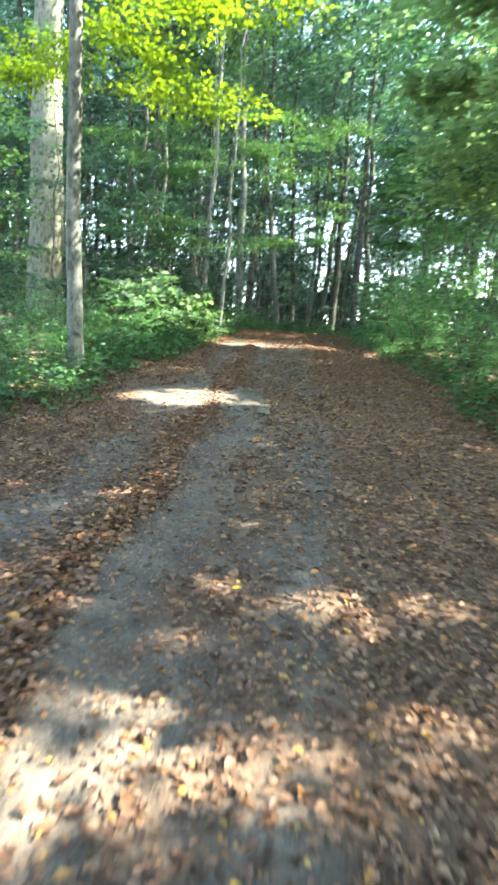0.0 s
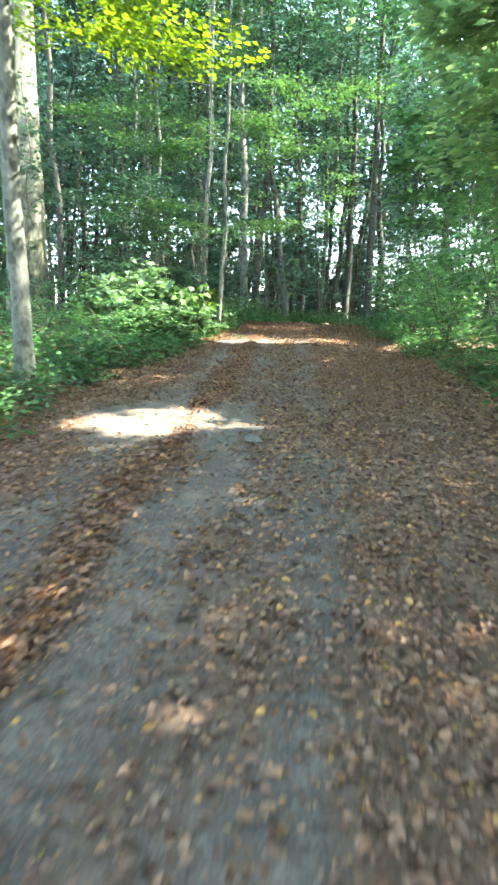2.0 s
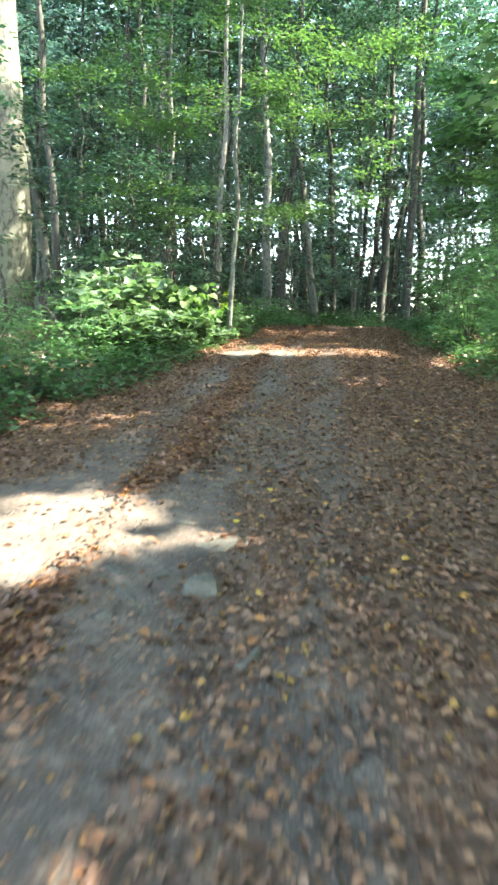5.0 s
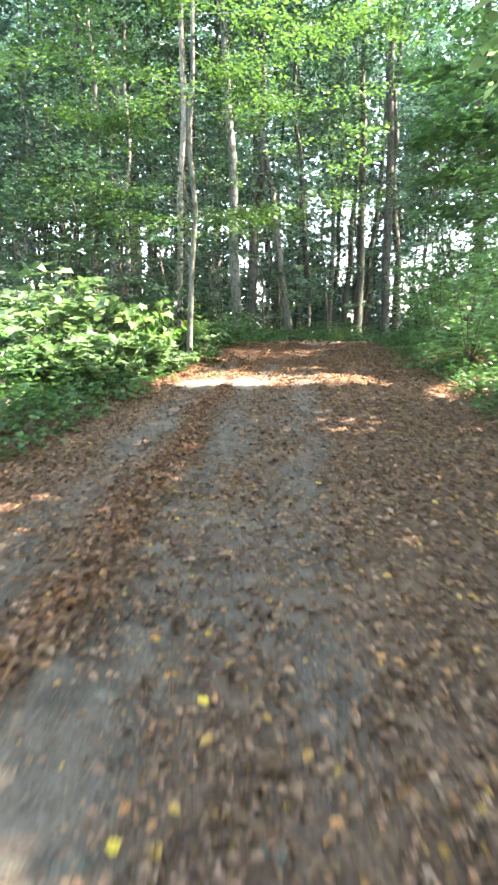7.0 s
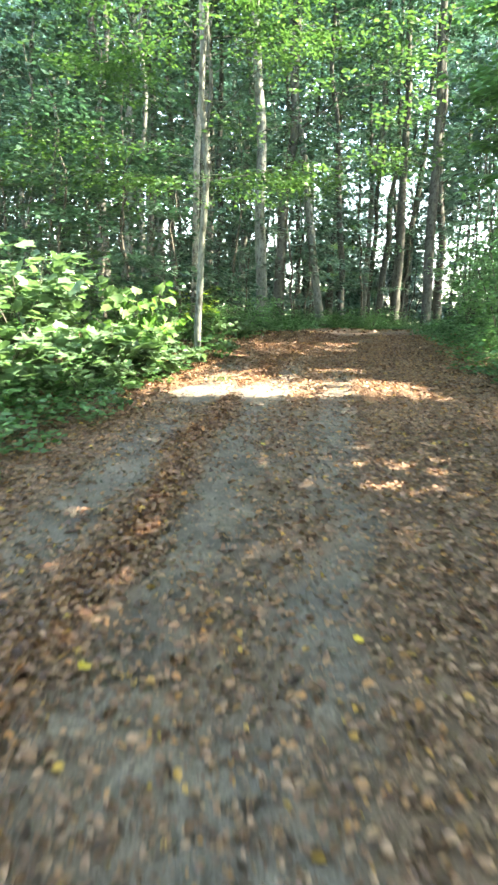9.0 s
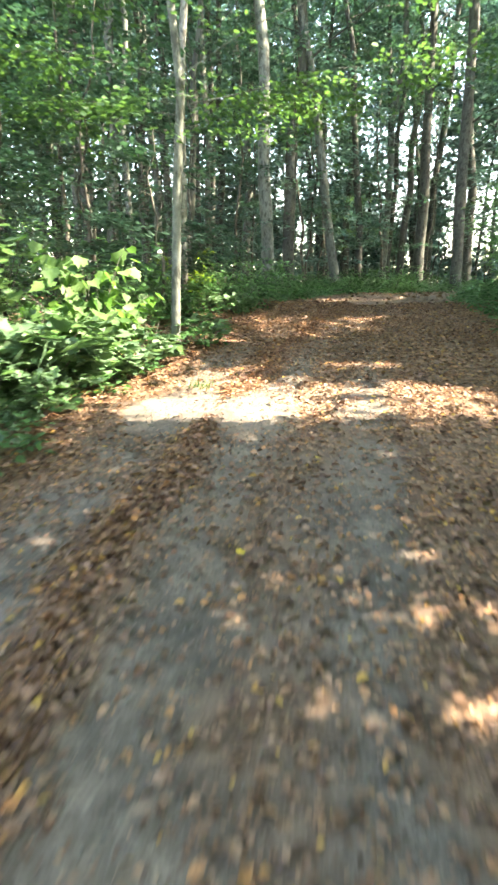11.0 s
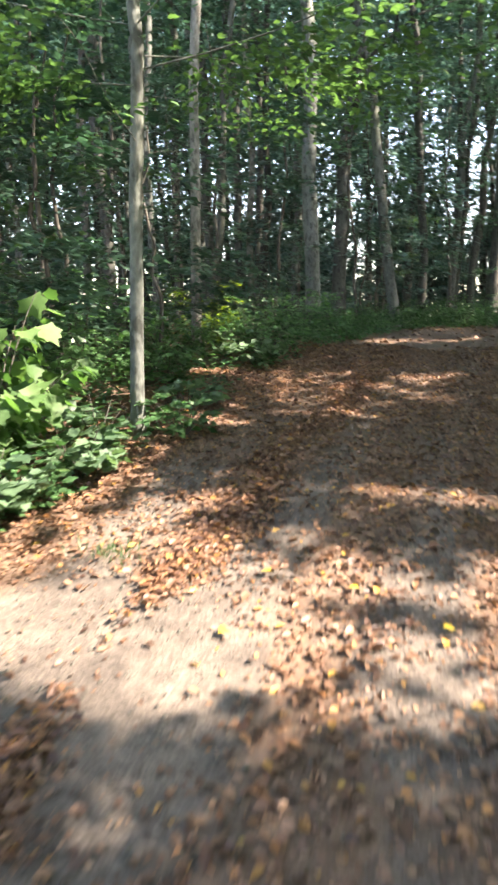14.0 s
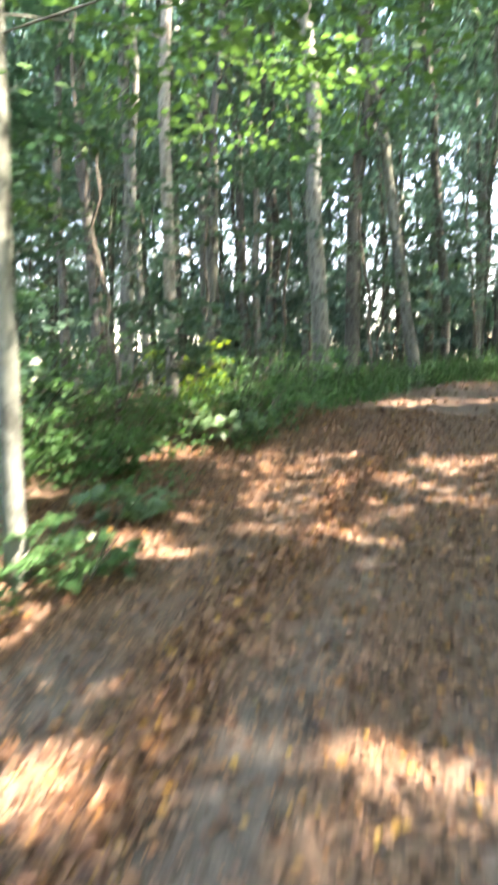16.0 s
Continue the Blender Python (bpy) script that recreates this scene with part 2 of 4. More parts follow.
def litter_material(name, warm=1.0):
    m, nt, p = nodes_of(name)
    g = nt.nodes.new("ShaderNodeNewGeometry")
    tint = ramp(nt, g.outputs["Random Per Island"], ((0.0, (0.045, 0.023, 0.014)), (0.28, (0.13, 0.066, 0.036)), (0.62, (0.218, 0.122, 0.071)),
                                                     (0.88, (0.295, 0.182, 0.112)), (0.965, (0.38, 0.175, 0.062)), (0.999, (0.44, 0.28, 0.06))))
    tint = mix(nt, 1.0, tint, (1.0, 1.0 / warm, 1.0 / warm ** 2.2), "MULTIPLY")
    col = mix(nt, 0.5, tint, ramp(nt, noise_of(nt, 60.0, 3.0), ((0.3, (0.5, 0.48, 0.46)), (0.7, (1, 1, 1)))), "MULTIPLY")
    nt.links.new(col, p.inputs["Base Color"])
    p.inputs["Roughness"].default_value = 0.55
    t = nt.nodes.new("ShaderNodeBsdfTranslucent")
    nt.links.new(col, t.inputs[0])
    s = nt.nodes.new("ShaderNodeMixShader")
    s.inputs[0].default_value = 0.15
    nt.links.new(p.outputs[0], s.inputs[1])
    nt.links.new(t.outputs[0], s.inputs[2])
    nt.links.new(s.outputs[0], nt.nodes["Material Output"].inputs[0])
    return m


def ground_material():
    """Bare trodden loam and gravel in the tracks, leaf mould elsewhere; 'bare' holds how worn the ground is, plus the
    spots that whiten the sun patches.
    """
    m, nt, p = nodes_of("forest_soil")
    at = nt.nodes.new("ShaderNodeAttribute")
    at.attribute_name = "bare"
    wide, mid, grit = noise_of(nt, 1.7, 5.0), noise_of(nt, 9.0, 5.0), noise_of(nt, 75.0, 6.0)
    loam = mix(nt, 0.5, ramp(nt, mid, ((0.3, (0.094, 0.079, 0.062)), (0.7, (0.186, 0.158, 0.126)))), ramp(nt, grit, ((0.3, (0.042, 0.035, 0.028)), (0.72, (0.25, 0.212, 0.17)))))
    loam = mix(nt, 0.8, loam, ramp(nt, noise_of(nt, 3.2, 6.0), ((0.32, (0.42, 0.42, 0.42)), (0.55, (0.85, 0.85, 0.85)), (0.75, (1.25, 1.2, 1.15)))), "MULTIPLY")
    peb = nt.nodes.new("ShaderNodeTexVoronoi")
    nt.links.new(nt.nodes.new("ShaderNodeTexCoord").outputs["Object"], peb.inputs["Vector"])
    peb.inputs["Scale"].default_value = 42.0
    loam = mix(nt, 0.55, loam, ramp(nt, peb.outputs["Color"], ((0.0, (0.35, 0.33, 0.3)), (0.6, (0.85, 0.84, 0.82)), (1.0, (1.35, 1.32, 1.28)))), "MULTIPLY")
    mould = mix(nt, 0.6, ramp(nt, mid, ((0.3, (0.045, 0.03, 0.02)), (0.7, (0.14, 0.09, 0.055)))), ramp(nt, grit, ((0.3, (0.03, 0.02, 0.014)), (0.7, (0.2, 0.13, 0.08)))))
    v = nt.nodes.new("ShaderNodeTexVoronoi")
    tc = nt.nodes.new("ShaderNodeTexCoord")
    nt.links.new(tc.outputs["Object"], v.inputs["Vector"])
    v.inputs["Scale"].default_value = 24.0
    fallen = ramp(nt, v.outputs["Color"], ((0.0, (0.05, 0.03, 0.02)), (0.5, (0.13, 0.08, 0.05)), (1.0, (0.24, 0.16, 0.1))))
    mould = mix(nt, 0.5, mould, fallen)
    add = nt.nodes.new("ShaderNodeMath")
    add.operation = "MULTIPLY_ADD"
    nt.links.new(wide, add.inputs[0])
    add.inputs[1].default_value = 0.9
    nt.links.new(at.outputs["Fac"], add.inputs[2])
    worn = ramp(nt, add.outputs[0], ((0.65, (0, 0, 0)), (1.0, (1, 1, 1))))
    nt.links.new(mix(nt, worn, mould, loam), p.inputs["Base Color"])
    p.inputs["Roughness"].default_value = 0.9
    bump(nt, p, grit, 0.6, 0.012)
    return m


def stone_material():
    m, nt, p = nodes_of("field_stone")
    col = mix(nt, 0.5, ramp(nt, noise_of(nt, 7.0, 4.0), ((0.3, (0.05, 0.055, 0.042)), (0.7, (0.13, 0.13, 0.1)))), ramp(nt, noise_of(nt, 70.0, 5.0), ((0.3, (0.03, 0.032, 0.026)), (0.7, (0.15, 0.145, 0.115)))))
    nt.links.new(col, p.inputs["Base Color"])
    p.inputs["Roughness"].default_value = 0.8
    bump(nt, p, noise_of(nt, 45.0, 5.0), 0.4, 0.01)
    return m


DRY, DRIFT, SOIL, STONE = litter_material("dry_leaf"), litter_material("russet_dry_leaf", 1.09), ground_material(), stone_material()


def plain(name, colour, rough):
    m, nt, p = nodes_of(name)
    nt.links.new(mix(nt, 0.5, colour, ramp(nt, noise_of(nt, 90.0, 3.0), ((0.3, tuple(c * 0.5 for c in colour)), (0.7, colour)))), p.inputs["Base Color"])
    p.inputs["Roughness"].default_value = rough
    return m


YELLOW = plain("fresh_yellow_leaf", (0.55, 0.4, 0.04), 0.5)


# ---- mesh helpers ----
RNG = np.random.default_rng(7)


def mesh_of(name, verts, faces, material, smooth=False):
    verts, faces = np.asarray(verts, np.float32), np.asarray(faces, np.int32)
    me = bpy.data.meshes.new(name)
    k = faces.shape[1]
    me.vertices.add(len(verts))
    me.vertices.foreach_set("co", verts.ravel())
    me.loops.add(faces.size)
    me.loops.foreach_set("vertex_index", faces.ravel())
    me.polygons.add(len(faces))
    me.polygons.foreach_set("loop_start", np.arange(0, faces.size, k, dtype=np.int32))
    me.update(calc_edges=True)
    me.materials.append(material)
    if smooth:
        me.polygons.foreach_set("use_smooth", np.ones(len(faces), bool))
    return me


def part(name, me, parent=None, label=""):
    ob = new(name, me)
    ob.parent = parent
    if label:
        ob["label"] = label
    return ob


def unit(v):
    return v / np.maximum(np.linalg.norm(v, axis=-1, keepdims=True), 1e-9)


BLADE = np.array([(0, 0, 0), (-0.27, 0.28, 0.07), (-0.26, 0.68, 0.05), (0, 1, -0.06), (0.26, 0.68, 0.05), (0.27, 0.28, 0.07)])
BLADE_FACES = np.array([(0, 3, 2, 1), (0, 5, 4, 3)])
SIMPLE = np.array([(0, 0, 0), (-0.33, 0.45, 0.06), (0.33, 0.45, 0.06), (0, 1, -0.04)])
SIMPLE_FACES = np.array([(0, 2, 1), (1, 2, 3)])
LOBES = [(0, 0), (0.2, 0.02), (0.46, 0.0), (0.45, 0.2), (0.62, 0.44), (0.42, 0.52), (0.38, 0.7), (0.18, 0.7), (0, 1.0)]
LOBED = np.array([(0, 0.4, -0.03)] + [(x, y, 0.12 * x) for x, y in LOBES] + [(-x, y, 0.12 * x) for x, y in LOBES[-2:0:-1]])
LOBED_FACES = np.array([(0, i, i % (len(LOBED) - 1) + 1) for i in range(1, len(LOBED))])


def leaves(at, way, up, size, shape=SIMPLE, faces=SIMPLE_FACES, wide=None):
    """Verts and faces of many leaves: at their stalks, pointing along way, faces towards up."""
    way = unit(way)
    side = unit(np.cross(way, up))
    up = np.cross(side, way)
    w = size if wide is None else wide
    v = at[:, None] + shape[None, :, :1] * side[:, None] * w[:, None, None] + shape[None, :, 1:2] * way[:, None] * size[:, None, None] + shape[None, :, 2:] * up[:, None] * size[:, None, None]
    f = faces[None] + (np.arange(len(at)) * len(shape))[:, None, None]
    return v.reshape(-1, 3), f.reshape(-1, faces.shape[1])


def tube(points, radii, sides=8, close=True):
    """A tapered limb through points."""
    points, radii = np.asarray(points, float), np.asarray(radii, float)
    ahead = unit(np.gradient(points, axis=0))
    ref = np.array([1.0, 0.3, 0.1]) if abs(ahead[0][2]) > 0.7 else np.array([0.0, 0.1, 1.0])
    a = unit(np.cross(ahead, ref))
    b = np.cross(ahead, a)
    ang = np.linspace(0, 2 * np.pi, sides, endpoint=False)
    ring = np.cos(ang)[None, :, None] * a[:, None] + np.sin(ang)[None, :, None] * b[:, None]
    v = points[:, None] + ring * (radii[:, None, None] if radii.ndim == 1 else radii[:, :, None])
    n = len(points)
    i, j = np.meshgrid(np.arange(n - 1), np.arange(sides), indexing="ij")
    k = (j + 1) % sides
    f = np.stack([i * sides + j, i * sides + k, (i + 1) * sides + k, (i + 1) * sides + j], -1).reshape(-1, 4)
    return v.reshape(-1, 3), f


def sprays(anchors, ways, length, per, size, droop=0.12, spread=0.45, rng=RNG, flat=0.35):
    """Flat fans of leaves, as beech twigs carry them, from each anchor along its way."""
    n = len(anchors)
    ways = unit(ways)
    upv = np.array([0, 0, 1.0])
    side = unit(np.cross(ways, upv))
    u = rng.random((n, per)) ** 0.8
    v = rng.uniform(-1, 1, (n, per)) * spread * (0.25 + u * (1.15 - 0.5 * u))
    w = rng.normal(0, 0.05, (n, per))
    L = np.broadcast_to(np.asarray(length, float), (n,))[:, None]
    p = anchors[:, None] + (u * L)[..., None] * ways[:, None] + (v * L)[..., None] * side[:, None] + ((w - droop * u * u) * L)[..., None] * upv
    d = ways[:, None] * rng.uniform(0.3, 1.0, (n, per, 1)) + side[:, None] * (np.sign(v) * rng.uniform(0.2, 1.0, (n, per)))[..., None] + upv * rng.uniform(-0.35, 0.1, (n, per, 1))
    up = upv + rng.normal(0, flat, (n, per, 3))
    s = rng.uniform(0.7, 1.25, n * per) * size
    return p.reshape(-1, 3), d.reshape(-1, 3), up.reshape(-1, 3), s


def trunk_line(x, y, tall, lean, wander, rng):
    """Points of a slightly wandering stem from below the ground up."""
    z0 = float(height(x, y))
    t = np.linspace(0, 1, 24)
    ph = rng.uniform(0, 6.28, 4)
    px = x + lean[0] * tall * t + wander * (np.sin(3.1 * t * 2 + ph[0]) - np.sin(ph[0])) * t + (0.02 + 0.16 * wander) * (np.sin(21 * t + ph[2]) - np.sin(ph[2]) + 0.5 * np.sin(37 * t + ph[3])) * np.minimum(4 * t, 1)
    py = y + lean[1] * tall * t + wander * (np.sin(2.7 * t * 2 + ph[1]) - np.sin(ph[1])) * t
    return np.stack([px, py, z0 - 0.15 + (tall + 0.15) * t], -1)


def tree(x, y, girth, tall, bark, label, lean=(0, 0), wander=0.12, low=7.0, reach=3.2, fans=110, per=26, size=0.16, leaf=None, fan_length=1.1,
         limbs=6, seed=0, extra=(), category="tree", group="", carve=True, sides=12, shape=None, keep_boughs=False, roof=0):
    """A broadleaf tree: tapered trunk with a root flare, limbs, and a crown of leaf fans. extra: low boughs, each
    (height, bearing in degrees, length, fans). roof: fans added in the top of the crown, over 13 m and mostly unseen,
    to shade the wood.
    """
    rng = np.random.default_rng(1000 + seed)
    leaf = leaf or LEAF_BEECH
    line = trunk_line(x, y, tall, lean, wander, rng)
    root = new("tree")
    tagged(root, label, category, group)
    root.location = (x, y, float(height(x, y)))
    back = np.array(root.location)
    t = np.linspace(0, 1, len(line))
    zz = line[:, 2] - line[0, 2]
    rad = girth / 2 * (1 - 0.75 * t) 
    ang = np.linspace(0, 2 * np.pi, sides, endpoint=False)
    ph = rng.uniform(0, 6)
    # more rings near the foot for the flare
    extra_z = np.array([0.0, 0.12, 0.25, 0.45, 0.8, 1.4])
    allz = np.unique(np.concatenate([extra_z, zz]))
    pts = np.stack([np.interp(allz, zz, line[:, c]) for c in range(3)], -1)
    rr = np.interp(allz, zz, rad)
    flare = 0.55 * np.exp(-allz / 0.22)
    wob = 1 + 0.04 * rng.normal(size=(len(allz), sides)) + (flare[:, None] * (0.6 + 0.4 * np.cos(ang * 4 + ph))[None])
    v, f = tube(pts, rr[:, None] * wob, sides)
    part("trunk", mesh_of("trunk", v - back, f, bark, True), root)
    anchors, ways = [], []

    def bough(z, bearing, length, n, thick, rise):
        k = np.array([np.interp(z, zz, line[:, c]) for c in range(3)])
        d = np.array([math.cos(bearing), math.sin(bearing), 0])
        s = np.linspace(0, 1, 7)
        side = np.array([-d[1], d[0], 0])
        bend = rng.uniform(-0.25, 0.25)
        pl = k + s[:, None] * length * d + (rise * length * s - 0.08 * length * s * s)[:, None] * np.array([0, 0, 1]) + (bend * length * s * s)[:, None] * side + (0.035 * length * np.sin(9 * s + bend * 20) * s)[:, None] * np.array([0, 0, 1])
        v, f = tube(pl, thick * (1 - 0.85 * s), 6)
        part("limb", mesh_of("limb", v - back, f, bark, True), root)
        for q in range(n):
            u = rng.uniform(0.08, 1.0)
            p = k + u * length * d + (rise * length * u - 0.08 * length * u * u) * np.array([0, 0, 1]) + bend * length * u * u * side
            w = d + side * rng.uniform(-1.3, 1.3) + np.array([0, 0, rng.uniform(-0.1, 0.15)])
            anchors.append(p)
            ways.append(w)

    def limb_thick(z):
        return max(0.012, np.interp(z, zz, rad) * 0.3)

    for z, b, length, n in extra:
        bough(z, radians(b), length, n, 0.003 + 0.0013 * length, 0.2)
    for i in range(limbs):
        z = low + (tall - low) * (i + rng.random()) / max(limbs, 1) * 0.8
        bough(z, rng.uniform(0, 6.28), reach * rng.uniform(0.6, 1.0), 0, limb_thick(z), rng.uniform(0.3, 0.8))
    if fans:
        zc = low + (tall + 1.0 - low) * rng.random(fans) ** 0.9
        h = (zc - low) / (tall + 1.0 - low)
        r = reach * np.sqrt(rng.random(fans)) * np.clip(0.45 + 1.6 * h * (1.25 - h), 0.3, 1.2)
        b = rng.uniform(0, 2 * np.pi, fans)
        c = np.stack([np.interp(zc, zz, line[:, 0]) + r * np.cos(b), np.interp(zc, zz, line[:, 1]) + r * np.sin(b), line[0, 2] + zc], -1)
        anchors += list(c)
        ways += list(np.stack([np.cos(b), np.sin(b), rng.uniform(-0.2, 0.2, fans)], -1))
    for _ in range(roof):
        z, r, b = rng.uniform(13.5, tall + 1.5), 4.8 * math.sqrt(rng.random()), rng.uniform(0, 2 * math.pi)
        anchors.append(np.array([np.interp(z, zz, line[:, 0]) + r * math.cos(b), np.interp(z, zz, line[:, 1]) + r * math.sin(b), line[0, 2] + z]))
        ways.append(np.array([math.cos(b), math.sin(b), rng.uniform(-0.2, 0.2)]))
    if anchors:
        p, d, up, s = sprays(np.array(anchors), np.array(ways), rng.uniform(0.7, 1.3, len(anchors)) * fan_length, per, size, rng=rng)
        if carve:
            low_bough = np.repeat(np.arange(len(anchors)) < len(anchors) - fans - roof, per)
            keep = ~in_gap(p) | (low_bough & ~in_gap(p, LOW_GAPS) if keep_boughs else False)
            p, d, up, s = p[keep], d[keep], up[keep], s[keep]
        sh, fc = shape or (SIMPLE, SIMPLE_FACES)
        v, f = leaves(p, d, up, s, sh, fc)
        part("crown", mesh_of("crown", v - back, f, leaf), root)
    return root


# ---- the ground ----
def build_ground():
    def steps(lo, hi, a, b, fine, grow):
        out = list(np.arange(a, b + 1e-6, fine))
        s, q = fine, out[-1]
        while q < hi:
            s *= grow
            q += s
            out.append(q)
        s, q = fine, out[0]
        while q > lo:
            s *= grow
            q -= s
            out.insert(0, q)
        return np.array(out)
    xs, ys = steps(-1500, 1500, -4, 4, 0.08, 1.25), steps(-1500, 1500, 0, 30, 0.1, 1.25)
    X, Y = np.meshgrid(xs, ys, indexing="ij")
    Z = height(X, Y)
    lump = 0.012 * np.sin(17 * X + 5 * np.sin(3 * Y)) * np.sin(13 * Y + 4 * np.sin(5 * X)) + 0.008 * np.sin(31 * X - 7 * Y) * np.sin(27 * Y + 11 * X)
    Z = Z + lump * np.clip(1 - np.hypot(X / 12, (Y - 15) / 30), 0, 1)
    v = np.stack([X, Y, Z], -1).reshape(-1, 3)
    nx, ny = len(xs), len(ys)
    i, j = np.meshgrid(np.arange(nx - 1), np.arange(ny - 1), indexing="ij")
    f = np.stack([i * ny + j, (i + 1) * ny + j, (i + 1) * ny + j + 1, i * ny + j + 1], -1).reshape(-1, 4)
    me = mesh_of("ground", v, f, SOIL, True)
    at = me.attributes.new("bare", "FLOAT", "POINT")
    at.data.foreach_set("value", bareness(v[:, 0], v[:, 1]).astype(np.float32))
    return tagged(part("ground", me), "trodden loam path climbing between leaf-strewn forest banks", "ground", kind="structure")


GRAIN = np.random.default_rng(31).random((128, 128))


def vnoise(x, y, scale):
    """Smooth noise from 0 to 1 over the plan; scale: the size of its lumps in metres."""
    x, y = np.asarray(x, float) / scale + 40, np.asarray(y, float) / scale + 40
    i, j = np.floor(x).astype(int), np.floor(y).astype(int)
    u, v = x - i, y - j
    u, v = u * u * (3 - 2 * u), v * v * (3 - 2 * v)
    g = lambda a, b: GRAIN[a % 128, b % 128]
    return (g(i, j) * (1 - u) + g(i + 1, j) * u) * (1 - v) + (g(i, j + 1) * (1 - u) + g(i + 1, j + 1) * u) * v


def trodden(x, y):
    """Two spots of pale bare loam, put under the sun patches to brighten them."""
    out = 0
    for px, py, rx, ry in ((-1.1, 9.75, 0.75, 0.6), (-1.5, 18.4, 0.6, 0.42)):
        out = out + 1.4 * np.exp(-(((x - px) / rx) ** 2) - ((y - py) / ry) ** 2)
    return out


def bareness(x, y):
    """1 in the wheel tracks and the sun-patch spots, 0 under the leaves, with ragged edges and drifts of leaves across.
    """
    c = x - ridge(y) + 0.22 * (vnoise(x, y, 0.9) - 0.5) + 0.14 * (vnoise(x, y, 0.3) - 0.5)
    strip = lambda at, half, soft: 1 / (1 + np.exp(np.clip((np.abs(c - at) - half) / soft, -40, 40)))
    main = 0.95 * strip(0.34, 0.2, 0.06) + 0.4 * strip(0.76, 0.2, 0.06) + 0.85 * strip(1.19, 0.16, 0.06)
    left = 0.85 * strip(-0.52, 0.26, 0.07)
    worn = np.clip(main + left, 0, 1) * (0.45 + 0.7 * vnoise(x, y, 1.1)) + 0.42 * (vnoise(x, y, 0.5) - 0.5)
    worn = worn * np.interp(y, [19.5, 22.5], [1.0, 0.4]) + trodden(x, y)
    return np.clip(worn, 0, 1) * np.clip((40 - y) / 12, 0, 1) * (np.abs(x + 0.2) < 3.0)


def litter(n, box, size, near):
    """Fallen leaves: thick on the banks and the ridge, thin in the tracks, cleared from the sun-patch spots."""
    x, y = RNG.uniform(box[0], box[1], n), RNG.uniform(box[2], box[3], n)
    if near:
        more = n // 7
        y[:more] = RNG.uniform(max(box[2], 3.0), box[3], more)
        x[:more] = ridge(y[:more]) - 0.03 + RNG.normal(0, 0.09, more) + 0.1 * np.sin(2.3 * y[:more])
    wave = 0.5 + 0.5 * np.sin(2.1 * x + 1.7 * np.sin(1.3 * y)) * np.sin(1.9 * y + 1.3 * np.sin(1.7 * x))
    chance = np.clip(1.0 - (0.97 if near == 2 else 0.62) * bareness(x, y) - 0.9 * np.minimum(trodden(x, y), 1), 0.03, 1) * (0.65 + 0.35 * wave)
    keep = RNG.random(n) < chance
    if not near:
        keep &= (x < -3.2) | (x > 3.3) | (y > 27.5) | (y < 1.3)
    x, y = x[keep], y[keep]
    k = len(x)
    at = np.stack([x, y, height(x, y) + RNG.uniform(0.003, 0.02, k)], -1)
    a = RNG.uniform(0, 2 * np.pi, k)
    way = np.stack([np.cos(a), np.sin(a), RNG.normal(0, 0.15, k)], -1)
    up = np.stack([RNG.normal(0, 0.45, k), RNG.normal(0, 0.45, k), np.ones(k)], -1)
    s = RNG.uniform(0.5, 1.3, k) * size
    curl = BLADE * np.array([1, 1, 1.6])
    if near < 2:
        return leaves(at, way, up, s, SIMPLE * np.array([1, 1, 1.8]), SIMPLE_FACES)
    return leaves(at, way, up, s, curl, BLADE_FACES)


def build_litter():
    for name, n, box, size, near, label in (
        ("leaf_litter", 135000, (-3.4, 3.6, 1.2, 14), 0.045, 2, "brown curled beech leaves lying on the trodden path"),
        ("leaf_litter", 125000, (-3.4, 3.2, 14, 28), 0.045, 2, "brown and orange leaves lying along the path"),
        ("leaf_litter", 125000, (-3.4, 3.6, 1.2, 14), 0.029, 1, "small bits of broken brown leaves strewn over the path"),
        ("leaf_litter", 115000, (-3.4, 3.2, 14, 28), 0.029, 1, "small bits of broken orange leaves strewn along the path"),
        ("leaf_litter", 30000, (-14, 10, -6, 48), 0.12, 0, "dead leaves covering the forest floor"),
    ):
        v, f = litter(n, box, size, near)
        tagged(part(name, mesh_of(name, v, f, DRY)), label, "leaf litter", kind="stuff")


def build_drift():
    """Russet leaves blown together on the ridge between the tracks."""
    n = 11000
    y = RNG.uniform(3.0, 24.5, n)
    x = ridge(y) - 0.04 + RNG.normal(0, 0.062, n) * (0.6 + 0.8 * vnoise(y, y * 0, 0.8)) + 0.05 * np.sin(2.3 * y)
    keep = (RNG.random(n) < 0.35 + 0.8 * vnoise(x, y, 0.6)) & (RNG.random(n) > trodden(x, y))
    x, y = x[keep], y[keep]
    k = len(x)
    a = RNG.uniform(0, 2 * np.pi, k)
    at = np.stack([x, y, height(x, y) + RNG.uniform(0.008, 0.035, k)], -1)
    way = np.stack([np.cos(a), np.sin(a), RNG.normal(0, 0.2, k)], -1)
    up = np.stack([RNG.normal(0, 0.5, k), RNG.normal(0, 0.5, k), np.ones(k)], -1)
    v, f = leaves(at, way, up, RNG.uniform(0.5, 1.25, k) * 0.05, BLADE * np.array([1, 1, 1.8]), BLADE_FACES)
    tagged(part("leaf_drift", mesh_of("leaf_drift", v, f, DRIFT)), "russet leaves drifted together between the wheel tracks", "leaf litter", kind="stuff")


